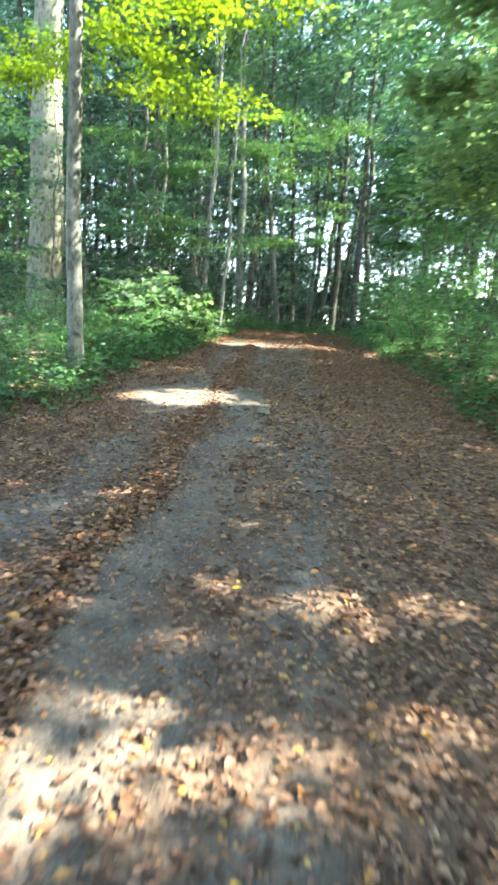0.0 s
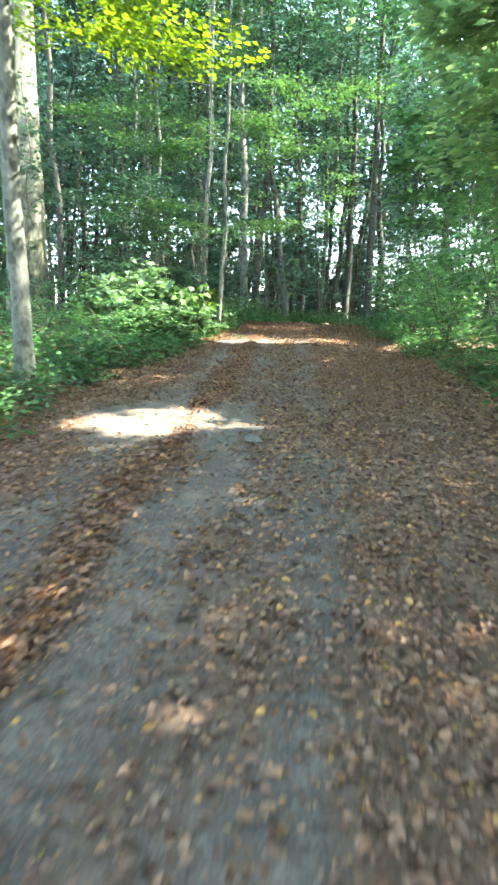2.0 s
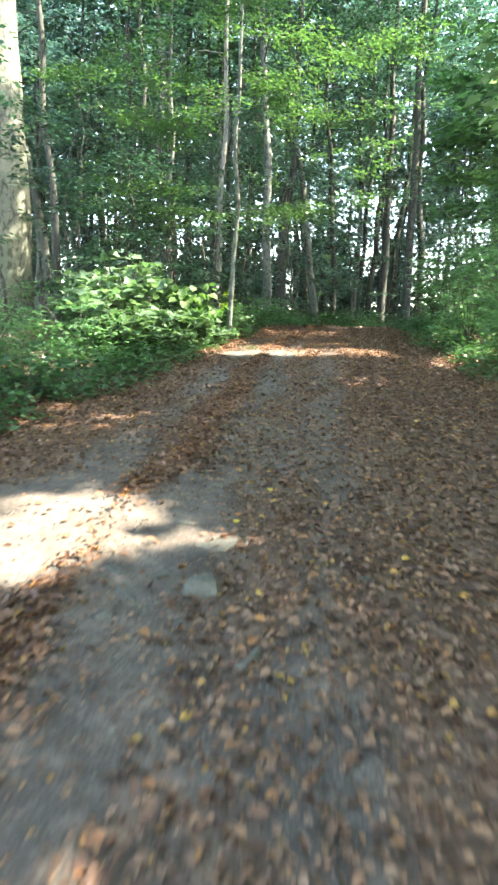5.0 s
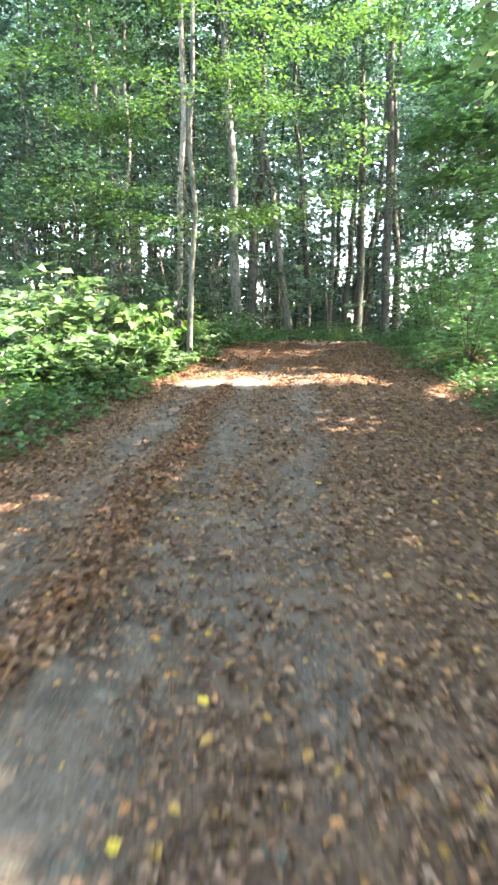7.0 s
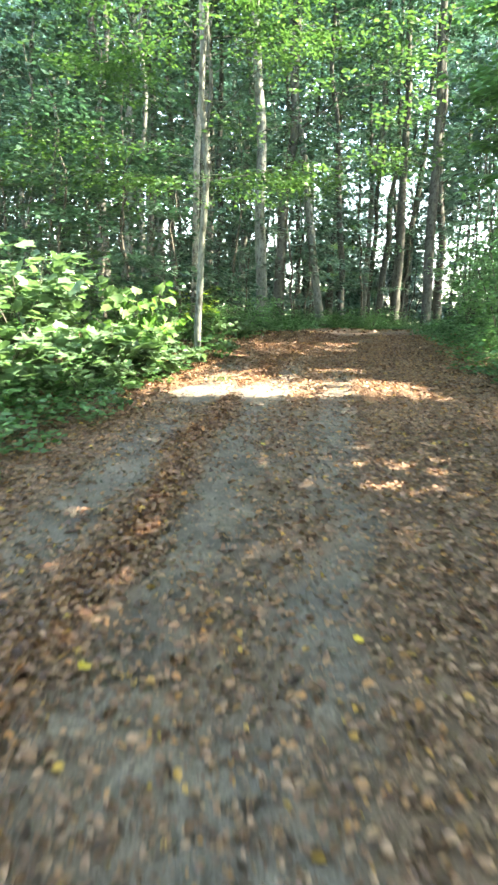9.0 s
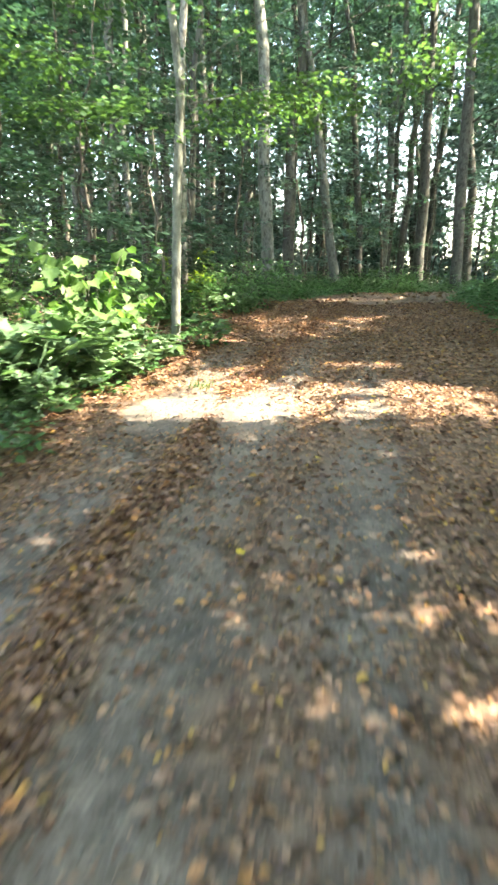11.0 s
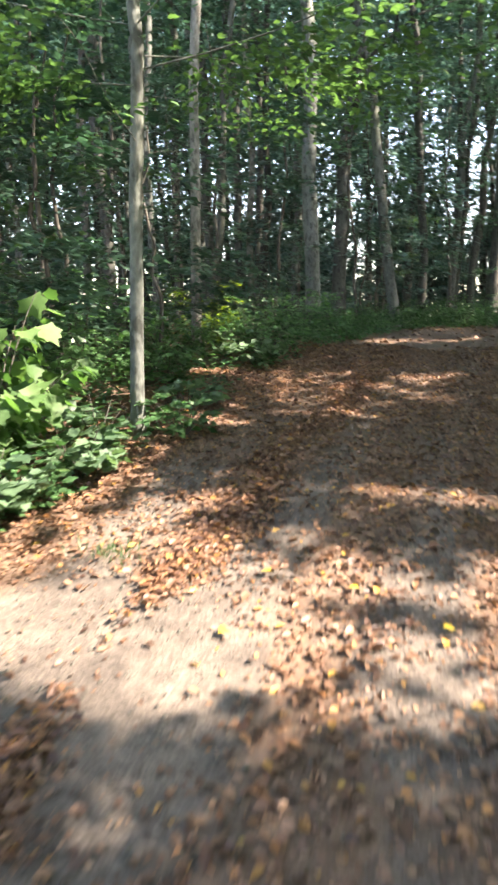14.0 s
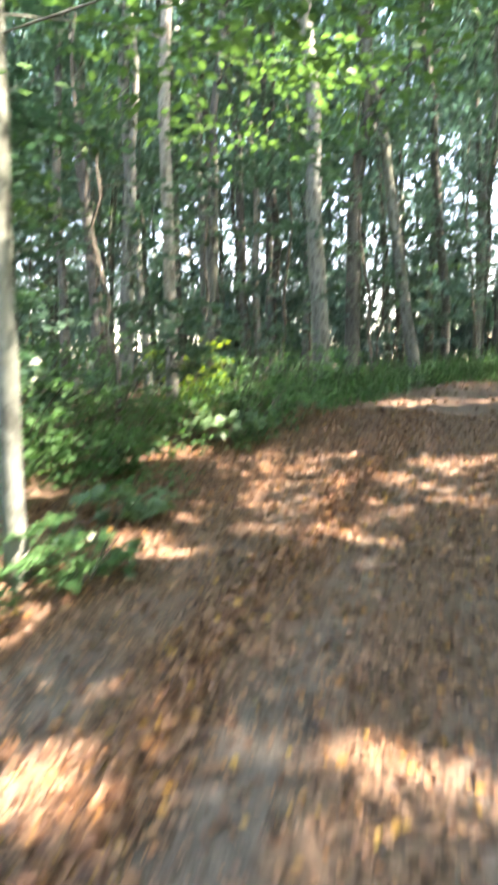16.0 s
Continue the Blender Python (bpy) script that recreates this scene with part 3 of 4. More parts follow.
def build_pebbles(count):
    """Small gravel trodden into the bare loam of the tracks."""
    x, y = RNG.uniform(-2.0, 1.2, count * 5), RNG.uniform(2.6, 24.0, count * 5)
    keep = np.flatnonzero(RNG.random(count * 5) < 0.75 * bareness(x, y))[:count]
    x, y = x[keep], y[keep]
    k = len(x)
    octa = np.array([(1, 0, 0), (0, 1, 0), (-1, 0, 0), (0, -1, 0), (0, 0, 0.7), (0, 0, -0.7)])
    sides = np.array([(0, 1, 4), (1, 2, 4), (2, 3, 4), (3, 0, 4), (1, 0, 5), (2, 1, 5), (3, 2, 5), (0, 3, 5)])
    size = 0.004 + 0.008 * RNG.random(k) ** 3
    shape = octa[None] * RNG.uniform(0.6, 1.3, (k, 6, 1)) * size[:, None, None]
    a = RNG.uniform(0, 6.28, k)
    c, s = np.cos(a)[:, None], np.sin(a)[:, None]
    spun = np.stack([shape[..., 0] * c - shape[..., 1] * s, shape[..., 0] * s + shape[..., 1] * c, shape[..., 2]], -1)
    v = np.stack([x, y, height(x, y) + 0.004], -1)[:, None] + spun
    f = sides[None] + (np.arange(k) * 6)[:, None, None]
    tagged(part("gravel", mesh_of("gravel", v.reshape(-1, 3), f.reshape(-1, 3), STONE)), "fine grey gravel trodden into the wheel tracks", "gravel", kind="stuff")


def build_herbs():
    """Low green herbs on both banks."""
    for side, n, label in ((-1, 9000, "low green herbs covering the bank beside the path"), (1, 7000, "low green herbs and seedlings at the edge of the path")):
        y = RNG.uniform(3, 46, n)
        off = RNG.gamma(1.6, 1.1, n)
        x = np.where(side < 0, edge_left(y) - 0.12 - off, edge_right(y) + 0.2 + off)
        if side > 0:
            far = RNG.random(n) < 0.16
            x, y = np.where(far, RNG.uniform(-1.6, 3.4, n), x), np.where(far, RNG.uniform(34.5, 43, n), y)
        dens = 0.5 + 0.5 * np.sin(1.3 * x + y) * np.sin(0.9 * y - 0.6 * x)
        keep = RNG.random(n) < 0.45 + 0.55 * dens
        if side < 0:
            keep &= ~((y > 21.4) & (y < 26) & (x > -3.4) & (RNG.random(n) < 0.75)) & ~((y < 9) & (x > -2.6) & (RNG.random(n) < 0.5))
        x, y, off = x[keep], y[keep], off[keep]
        k = len(x)
        tall = np.clip(RNG.gamma(4, 0.075, k) * (0.45 + 0.6 * np.minimum(off, 1.6)), 0.06, 0.8)
        per = 11
        base = np.stack([x, y, height(x, y)], -1)
        u = RNG.uniform(0.25, 1, (k, per))
        a = RNG.uniform(0, 2 * np.pi, (k, per))
        out = RNG.uniform(0.02, 0.16, (k, per)) * (0.6 + tall[:, None])
        at = base[:, None] + np.stack([out * np.cos(a), out * np.sin(a), u * tall[:, None]], -1)
        way = np.stack([np.cos(a), np.sin(a), RNG.uniform(-0.3, 0.4, (k, per))], -1)
        up = np.array([0, 0, 1.0]) + RNG.normal(0, 0.35, (k, per, 3))
        v, f = leaves(at.reshape(-1, 3), way.reshape(-1, 3), up.reshape(-1, 3), RNG.uniform(0.05, 0.11, k * per), SIMPLE, SIMPLE_FACES)
        tagged(part("herbs", mesh_of("herbs", v, f, LEAF_HERB)), label, "herbs", kind="stuff")


def bush(x, y, wide, tall, fans, label, leaf, size=0.1, per=16, seed=0, lobed=False, stems=7, low=0.1, category="bush"):
    """A shrub: several stems from one foot and fans of leaves out to an uneven outline."""
    rng = np.random.default_rng(5000 + seed)
    z0 = float(height(x, y))
    root = new("bush")
    tagged(root, label, category)
    root.location = (x, y, z0)
    back = np.array(root.location)
    tips = []
    for i in range(stems):
        b = 6.28 * (i + rng.random()) / stems
        s = np.linspace(0, 1, 6)
        r = wide * rng.uniform(0.3, 0.8)
        h = tall * rng.uniform(0.55, 1.0)
        pl = np.stack([r * np.cos(b) * s ** 1.3, r * np.sin(b) * s ** 1.3, -0.05 + (h + 0.05) * s], -1)
        v, f = tube(pl, (0.006 + 0.006 * tall) * (1 - 0.8 * s), 5)
        part("stem", mesh_of("stem", v, f, TWIG, True), root)
        tips.append(pl)
    line = np.array(tips)
    pick = rng.integers(0, stems, fans)
    u = low + (1 - low) * rng.random(fans) ** 0.75
    idx = u * 5
    lo = np.minimum(idx.astype(int), 4)
    fr = (idx - lo)[:, None]
    c = line[pick, lo] * (1 - fr) + line[pick, lo + 1] * fr
    b = np.arctan2(c[:, 1], c[:, 0]) + rng.normal(0, 1.0, fans)
    d = np.stack([np.cos(b), np.sin(b), rng.uniform(-0.15, 0.3, fans)], -1)
    p, d, up, s = sprays(c + back, d, wide * rng.uniform(0.25, 0.6, fans), per, size, rng=rng, flat=0.4, spread=0.6)
    keep = (p[:, 2] > height(p[:, 0], p[:, 1]) + 0.04) & ~((x > 2) & in_gap(p))
    p, d, up, s = p[keep], d[keep], up[keep], s[keep]
    v, f = leaves(p, d, up, s, LOBED, LOBED_FACES) if lobed else leaves(p, d, up, s)
    part("foliage", mesh_of("foliage", v - back, f, leaf), root)
    return root


GROUND = build_ground()

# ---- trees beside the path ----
tree(-3.27, 11.2, 0.25, 15, BARK_BEECH, "slender grey beech at the path's edge with low boughs coloured as sunlit", lean=(-0.03, 0), wander=0.05, low=7.5, reach=3.0, fans=90, per=60, size=0.09, shape=(BLADE, BLADE_FACES), keep_boughs=True,
     leaf=LEAF_SUN_TINT, seed=1, extra=((4.3, 20, 2.6, 16), (4.9, -30, 2.4, 16), (5.4, 75, 2.8, 18), (4.6, 160, 2.4, 14), (5.8, 10, 3.0, 18), (5.2, 120, 2.6, 14), (6.2, 50, 3.0, 18), (6.6, -60, 2.6, 14)))
tree(-8.75, 22.0, 1.22, 24, BARK_SMOOTH, "thick old grey-green beech standing back from the path", lean=(0.0, 0), wander=0.1, low=10, reach=5.5, fans=200, per=26, size=0.2, seed=2, limbs=8, sides=20, roof=120)
tree(-2.6, 21.2, 0.125, 12, BARK_BEECH, "young pale beech leaning over the path edge, spreading low boughs", lean=(0.045, 0.0), wander=0.14, low=7.2, reach=3.4, fans=120, per=70, size=0.078, shape=(BLADE, BLADE_FACES), keep_boughs=True, leaf=LEAF_BRIGHT, seed=3,
     extra=((3.0, 10, 3.2, 16), (3.1, 60, 2.4, 10), (2.9, 170, 3.4, 16), (3.3, 200, 2.6, 10), (3.3, -30, 3.6, 17), (4.8, 0, 3.4, 18), (5.2, 150, 3.4, 18), (5.6, -20, 3.6, 20), (6.0, 80, 3.2, 18), (6.3, -70, 3.0, 17), (5.0, -110, 3.0, 16), (5.4, 200, 3.6, 18), (6.6, 20, 3.8, 20), (2.5, -80, 1.8, 6)))
tree(-4.06, 25.97, 0.18, 19, BARK_PALE, "pale mottled trunk of a tall beech among herbs", lean=(0.02, 0.01), low=8, reach=3.5, fans=110, per=26, size=0.16, seed=4,
     extra=((3.6, 20, 2.2, 8), (4.0, 190, 2.6, 9)))
tree(-3.38, 32.0, 0.40, 22, BARK_BEECH, "tall grey beech with a smooth straight trunk", lean=(-0.035, 0), wander=0.2, low=9, reach=4.2, fans=130, per=26, size=0.18, seed=5, roof=130)
tree(-1.62, 35.1, 0.34, 20, BARK_BEECH, "slanting grey beech trunk leaning across its neighbours", lean=(-0.12, 0.0), wander=0.25, low=9, reach=3.6, fans=110, per=24, size=0.18, seed=6, roof=130)
tree(1.35, 43.2, 0.5, 22, BARK_DARK, "dark oak trunk at the bend of the path", wander=0.15, low=9, reach=4.2, fans=120, per=24, size=0.2, seed=7, roof=130)
tree(2.42, 37.2, 0.42, 24, BARK_DARK, "tall dark straight oak beyond the crest", wander=0.12, low=9, reach=4.5, fans=120, per=24, size=0.2, seed=8, roof=130)
for k, (x, y, g, bark, lean) in enumerate((
        (-14.1, 33.4, 0.33, BARK_DARK, (0.01, 0)), (-8.7, 31.2, 0.33, BARK_DARK, (0, 0)), (-8.2, 31.6, 0.36, BARK_BEECH, (0.02, 0)),
        (-8.5, 37.9, 0.36, BARK_DARK, (0, 0)), (-6.5, 36.4, 0.25, BARK_PALE, (0.04, 0)), (-7.0, 30.6, 0.2, BARK_BEECH, (-0.04, 0)), (-6.7, 36.1, 0.29, BARK_DARK, (0, 0)),
        (-6.9, 39.2, 0.32, BARK_DARK, (0.01, 0)), (-6.0, 40.5, 0.39, BARK_BEECH, (-0.01, 0)), (-3.3, 34.9, 0.44, BARK_DARK, (0.01, 0)), (-1.1, 39.1, 0.31, BARK_DARK, (-0.04, 0)),
        (-0.2, 43.1, 0.31, BARK_BEECH, (0, 0)), (-2.35, 49.0, 0.44, BARK_DARK, (0, 0)), (-7.8, 28.7, 0.2, BARK_DARK, (-0.02, 0)), (-8.5, 35.1, 0.3, BARK_DARK, (0, 0)),
        (-9.1, 25.2, 0.24, BARK_DARK, (0, 0)), (3.4, 42.6, 0.44, BARK_DARK, (-0.01, 0)), (-11.5, 29.5, 0.35, BARK_DARK, (-0.12, 0)), (5.5, 33.0, 0.4, BARK_DARK, (0, 0)), (0.6, 48, 0.4, BARK_DARK, (0.02, 0)))):
    tree(x, y, g, 19 + 3 * ((k * 37) % 10) / 10, bark, "straight forest tree with dim bark among others" if bark is BARK_DARK else "slender grey beech standing in the wood", lean=lean, wander=0.38,
         low=6.0 + (k % 4), reach=3.4, fans=85, per=26, size=0.17, leaf=LEAF_BEECH, seed=20 + k, limbs=8, sides=10, group="trees of the wood", roof=130)

tree(-5.2, 29.8, 0.2, 14, BARK_DARK, "dark forked tree with steep branching limbs", lean=(0.02, 0), wander=0.3, low=3.2, reach=3.0, fans=60, per=24, size=0.16, seed=55, limbs=9)

# ---- trees added on the sunny side, many out of view, whose crowns shade the path ----
for k, (x, y, g, tall, low) in enumerate((
        (5.2, 4.5, 0.4, 17, 4.5), (7.5, -0.5, 0.5, 18, 5), (8.0, 12.3, 0.45, 18, 5.0), (5.8, 15.5, 0.4, 17, 4.0), (7.4, 22.8, 0.45, 18, 4.5), (6.2, 27.0, 0.4, 18, 4.5), (10.5, 5.0, 0.5, 20, 4.5), (6.2, 1.6, 0.4, 17, 4.5),
        (11.5, 13.0, 0.5, 20, 4.5), (12.0, 23.2, 0.5, 20, 4.5), (11.0, 28.0, 0.5, 20, 4.5), (3.9, -4.5, 0.45, 15, 6), (-5.0, 1.5, 0.4, 15, 6), (10.5, -4.0, 0.5, 18, 5), (15.5, 1.0, 0.5, 20, 5), (16.5, 9.0, 0.5, 20, 5), (16.5, 17.0, 0.5, 20, 5), (16.0, 25.0, 0.5, 20, 5), (-4.5, -6.0, 0.5, 16, 7), (9.5, 33.5, 0.5, 19, 5), (13.5, 36.0, 0.5, 21, 6), (18.0, 32.0, 0.5, 21, 6), (17.0, 41.5, 0.5, 21, 6), (12.0, 45.0, 0.5, 21, 6), (8.4, 7.6, 0.45, 17, 5.0))):
    boughs = ((3.4, 175, 2.6, 16), (4.0, 215, 3.0, 20), (4.6, 140, 3.0, 20), (5.2, 190, 3.4, 24), (5.8, 160, 3.2, 24), (6.4, 200, 3.4, 24)) if 2 <= k <= 5 else ()
    # Lighter leaf colours stand in for sunlight on the right-hand crowns.
    tree(x, y, g, tall, BARK_DARK, "broad forest tree with a dense green crown, added to shade the path", wander=0.2, low=low, reach=4.6, fans=350 if x < 9 else 270, per=30, size=0.24, fan_length=1.5, seed=60 + k, limbs=5, sides=10, group="trees over the path", extra=boughs, leaf=LEAF_LIT_TINT if k in (2, 3) else LEAF_HAZEL if x > 5.5 and y > 7 else LEAF_BEECH)

# ---- undergrowth ----
for k, (x, y, w, t, n, lobed) in enumerate((
        (3.5, 10.6, 1.3, 2.3, 90, False), (3.3, 13.6, 1.3, 2.6, 110, False), (4.6, 12.3, 1.6, 4.2, 150, False), (2.9, 16.6, 1.1, 2.0, 100, False), (4.2, 16.0, 1.7, 4.6, 170, False), (2.55, 19.2, 1.0, 1.7, 90, False),
        (3.7, 19.8, 1.6, 4.4, 170, False), (2.6, 22.6, 1.1, 2.2, 90, False), (3.6, 24.5, 1.5, 4.0, 140, False), (2.7, 27.5, 1.2, 2.6, 100, False), (4.2, 29.5, 1.6, 4.0, 120, False), (5.6, 9.0, 1.8, 4.6, 140, False), (3.6, 33, 1.5, 3.0, 110, False))):
    bush(x, y, w, t, n, "leafy green hazel thicket beside the path", LEAF_HAZEL, 0.11, 18, seed=k)
for k, (x, y, w, t, n) in enumerate(((-4.2, 18.5, 1.05, 1.8, 110), (-3.05, 18.7, 0.65, 0.8, 55), (-3.6, 17.0, 0.9, 1.1, 70), (-5.2, 19.8, 1.0, 1.6, 70))):
    bush(x, y, w, t, n, "sunlit young maple bush with lobed light green leaves", LEAF_MAPLE, 0.18, 8, seed=30 + k, lobed=True, stems=9)
for k, (x, y, w, t, n) in enumerate(((-5.2, 15.5, 1.1, 1.2, 60), (-5.6, 12.3, 1.0, 1.0, 50), (-6.8, 17.5, 1.3, 1.5, 70), (-4.4, 22.3, 0.8, 0.8, 40), (-3.3, 23.3, 0.6, 0.5, 40), (-3.9, 24.6, 0.8, 0.8, 50), (-2.9, 26.2, 0.7, 0.6, 45),
                                     (-5.5, 27.0, 1.2, 1.3, 60), (-7.2, 23.8, 1.4, 1.6, 70), (-3.0, 29.2, 0.8, 0.9, 45), (-5.0, 31.5, 1.2, 1.3, 50), (-1.2, 33.5, 1.0, 0.8, 50), (-8.5, 20.0, 1.4, 1.6, 60), (0.3, 36.5, 1.2, 0.9, 50), (-9.8, 15.0, 1.5, 1.6, 60), (-6.0, 20.5, 1.2, 1.4, 60), (-2.2, 21.3, 0.35, 0.35, 18), (-4.6, 23.4, 1.0, 1.5, 70), (-5.7, 22.0, 1.2, 1.7, 80), (-4.0, 21.6, 0.75, 1.1, 50), (-6.9, 25.6, 1.3, 1.8, 80), (-5.0, 25.4, 1.0, 1.3, 60), (-3.6, 27.5, 0.9, 1.1, 55), (-2.7, 30.8, 0.8, 1.0, 50),
                                     (-3.9, 16.0, 0.8, 1.0, 50), (-3.3, 13.2, 0.7, 0.7, 40), (-4.5, 10.4, 0.9, 0.9, 50), (1.0, 38.0, 1.2, 1.2, 50), (-7.5, 28.2, 1.3, 1.6, 60))):
    bush(x, y, w, t, n, "low green shrub growing on the forest floor", LEAF_HERB if k % 3 else LEAF_HAZEL, 0.09, 16, seed=50 + k)

for k, (x, y, w, t, n) in enumerate(((-2.62, 19.35, 0.4, 0.42, 26), (-2.95, 18.75, 0.45, 0.4, 28), (-2.5, 20.15, 0.35, 0.38, 22), (-2.75, 18.2, 0.4, 0.4, 26), (-2.95, 17.6, 0.45, 0.36, 24), (-3.3, 18.2, 0.5, 0.6, 30), (-2.8, 20.9, 0.35, 0.4, 18), (-2.55, 22.2, 0.35, 0.3, 14), (-2.75, 25.0, 0.6, 0.5, 26))):
    bush(x, y, w, t, n, "low maple seedlings with light green leaves at the path's edge", LEAF_MAPLE, 0.11, 8, seed=130 + k, lobed=True, stems=6)

# The sunshine on this shrub is in its leaf colour too.
bush(-4.5, 27.6, 0.9, 1.3, 60, "shrub between grey trunks with leaves coloured yellow-green as sunlit", LEAF_SUN_TINT, 0.1, 16, seed=90)

# ---- the wood beyond ----
def build_wood():
    rng = np.random.default_rng(99)
    protos = []
    for k in range(6):
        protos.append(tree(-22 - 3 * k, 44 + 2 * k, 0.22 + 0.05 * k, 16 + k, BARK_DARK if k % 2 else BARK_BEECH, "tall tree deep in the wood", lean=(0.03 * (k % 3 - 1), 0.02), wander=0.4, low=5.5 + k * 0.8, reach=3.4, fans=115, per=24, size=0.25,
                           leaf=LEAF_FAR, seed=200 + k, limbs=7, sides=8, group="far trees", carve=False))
    n = 0
    for _ in range(4000):
        if n >= 56:
            break
        x, y = rng.uniform(-45, 34), rng.uniform(14, 60)
        if abs(x - 1.5) < 3.0 + 0.05 * y and y < 44 or (x > -12 and x < 9 and y < 42) or (x > 9 and y < 26) or (3 < x < 20 and 41 < y < 47.5):
            continue
        src = protos[rng.integers(6)]
        copy_thing(src, pose(x, y, float(height(x, y)), rng.uniform(-3, 3), rng.uniform(-3, 3), rng.uniform(0, 360)))
        n += 1


def build_stems():
    """Slender dark stems that stand close together at the back of the wood."""
    rng = np.random.default_rng(41)
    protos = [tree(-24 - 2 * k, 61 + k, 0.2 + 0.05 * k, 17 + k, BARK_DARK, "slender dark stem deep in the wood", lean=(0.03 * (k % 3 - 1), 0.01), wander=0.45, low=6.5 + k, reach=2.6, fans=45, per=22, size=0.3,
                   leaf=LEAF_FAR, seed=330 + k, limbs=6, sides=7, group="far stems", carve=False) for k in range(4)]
    for n in range(54):
        x, y = -27 + 44 * (n + rng.random()) / 54, rng.uniform(44, 66)
        if 3 < x < 20 and y < 48:
            continue
        copy_thing(protos[rng.integers(4)], pose(x, y, float(height(x, y)), rng.uniform(-4, 4), rng.uniform(-4, 4), rng.uniform(0, 360)))


def build_understorey():
    """Young trees with leaves almost to the ground, between the stems of the wood."""
    rng = np.random.default_rng(123)
    protos = [tree(-19 - 3 * k, 39 + 3 * k, 0.09, 6.0 + k, TWIG, "young leafy tree in the shade of the wood", lean=(0.04 * (k - 1), 0.02), wander=0.25, low=0.8, reach=2.0, fans=120, per=22, size=0.2, leaf=LEAF_FAR if k else LEAF_BEECH,
                   seed=260 + k, limbs=3, sides=6, group="young trees of the wood", carve=False) for k in range(3)]
    n = 0
    for _ in range(2000):
        if n >= 22:
            break
        x, y = rng.uniform(-26, 14), rng.uniform(35, 58)
        if abs(x - 1.0) < 2.4 and y < 46 or x > 2 and y < 38:
            continue
        if n < 4:
            x, y = (-1.6, 0.3, -2.9, 2.4)[n], (50.5, 52.0, 53.0, 51.0)[n]
        copy_thing(protos[rng.integers(3)], pose(x, y, float(height(x, y)), 0, 0, rng.uniform(0, 360)))
        n += 1


build_understorey()


def young_beech(x, y, tall, seed):
    """Understorey: a thin stem with flat tiers of leaves from low down."""
    rng = np.random.default_rng(3000 + seed)
    tiers = tuple((tall * (0.22 + 0.72 * i / 9), rng.uniform(0, 360), tall * 0.3 * (1.15 - 0.6 * i / 9), 7) for i in range(10))
    tree(x, y, 0.05 + 0.008 * tall, tall, TWIG, "young beech with flat tiers of leaves under taller trees", lean=(rng.uniform(-0.05, 0.05), rng.uniform(-0.05, 0.05)), wander=0.15, low=tall * 0.7, reach=tall * 0.2, fans=14, per=24,
         size=0.13, fan_length=0.9, leaf=LEAF_BRIGHT if seed % 7 == 0 else LEAF_BEECH, seed=3000 + seed, limbs=0, extra=tiers, sides=7, group="young beeches", carve=True)


for k, (x, y, t) in enumerate((
        (-5.6, 24.2, 6.5), (-6.4, 28.0, 7.5), (-4.8, 29.0, 6.0), (-2.6, 34.0, 7.0), (-5.0, 34.0, 8.0), (-7.8, 33.5, 8.0), (-9.8, 28.5, 8.0), (-12.2, 25.0, 8.0), (-12.0, 31.0, 9.0), (-10.5, 34.5, 9.0),
        (-0.2, 40.0, 8.0), (-4.0, 39.0, 9.0), (1.8, 46.5, 9.0), (4.2, 38.5, 8.0), (3.9, 31.5, 6.5), (5.0, 25.5, 7.0), (4.9, 21.5, 6.5), (5.2, 18.2, 7.0), (4.9, 13.0, 6.0), (6.8, 31.0, 8.0), (-7.0, 19.0, 6.0), (-8.0, 16.0, 6.5),
        (-10.8, 20.5, 7.5), (-6.9, 12.5, 6.0), (-9.6, 11.5, 7.0), (-13.5, 17.0, 8.0), (-15.5, 24.0, 8.5), (-16.5, 29.5, 9.0), (-2.9, 43.5, 9.0), (-8.0, 42.0, 9.5), (-4.4, 22.7, 3.6), (-5.3, 21.3, 4.4), (-3.9, 24.4, 3.2), (-6.2, 22.9, 5.0), (-4.9, 23.6, 4.2))):
    young_beech(x, y, t, k)


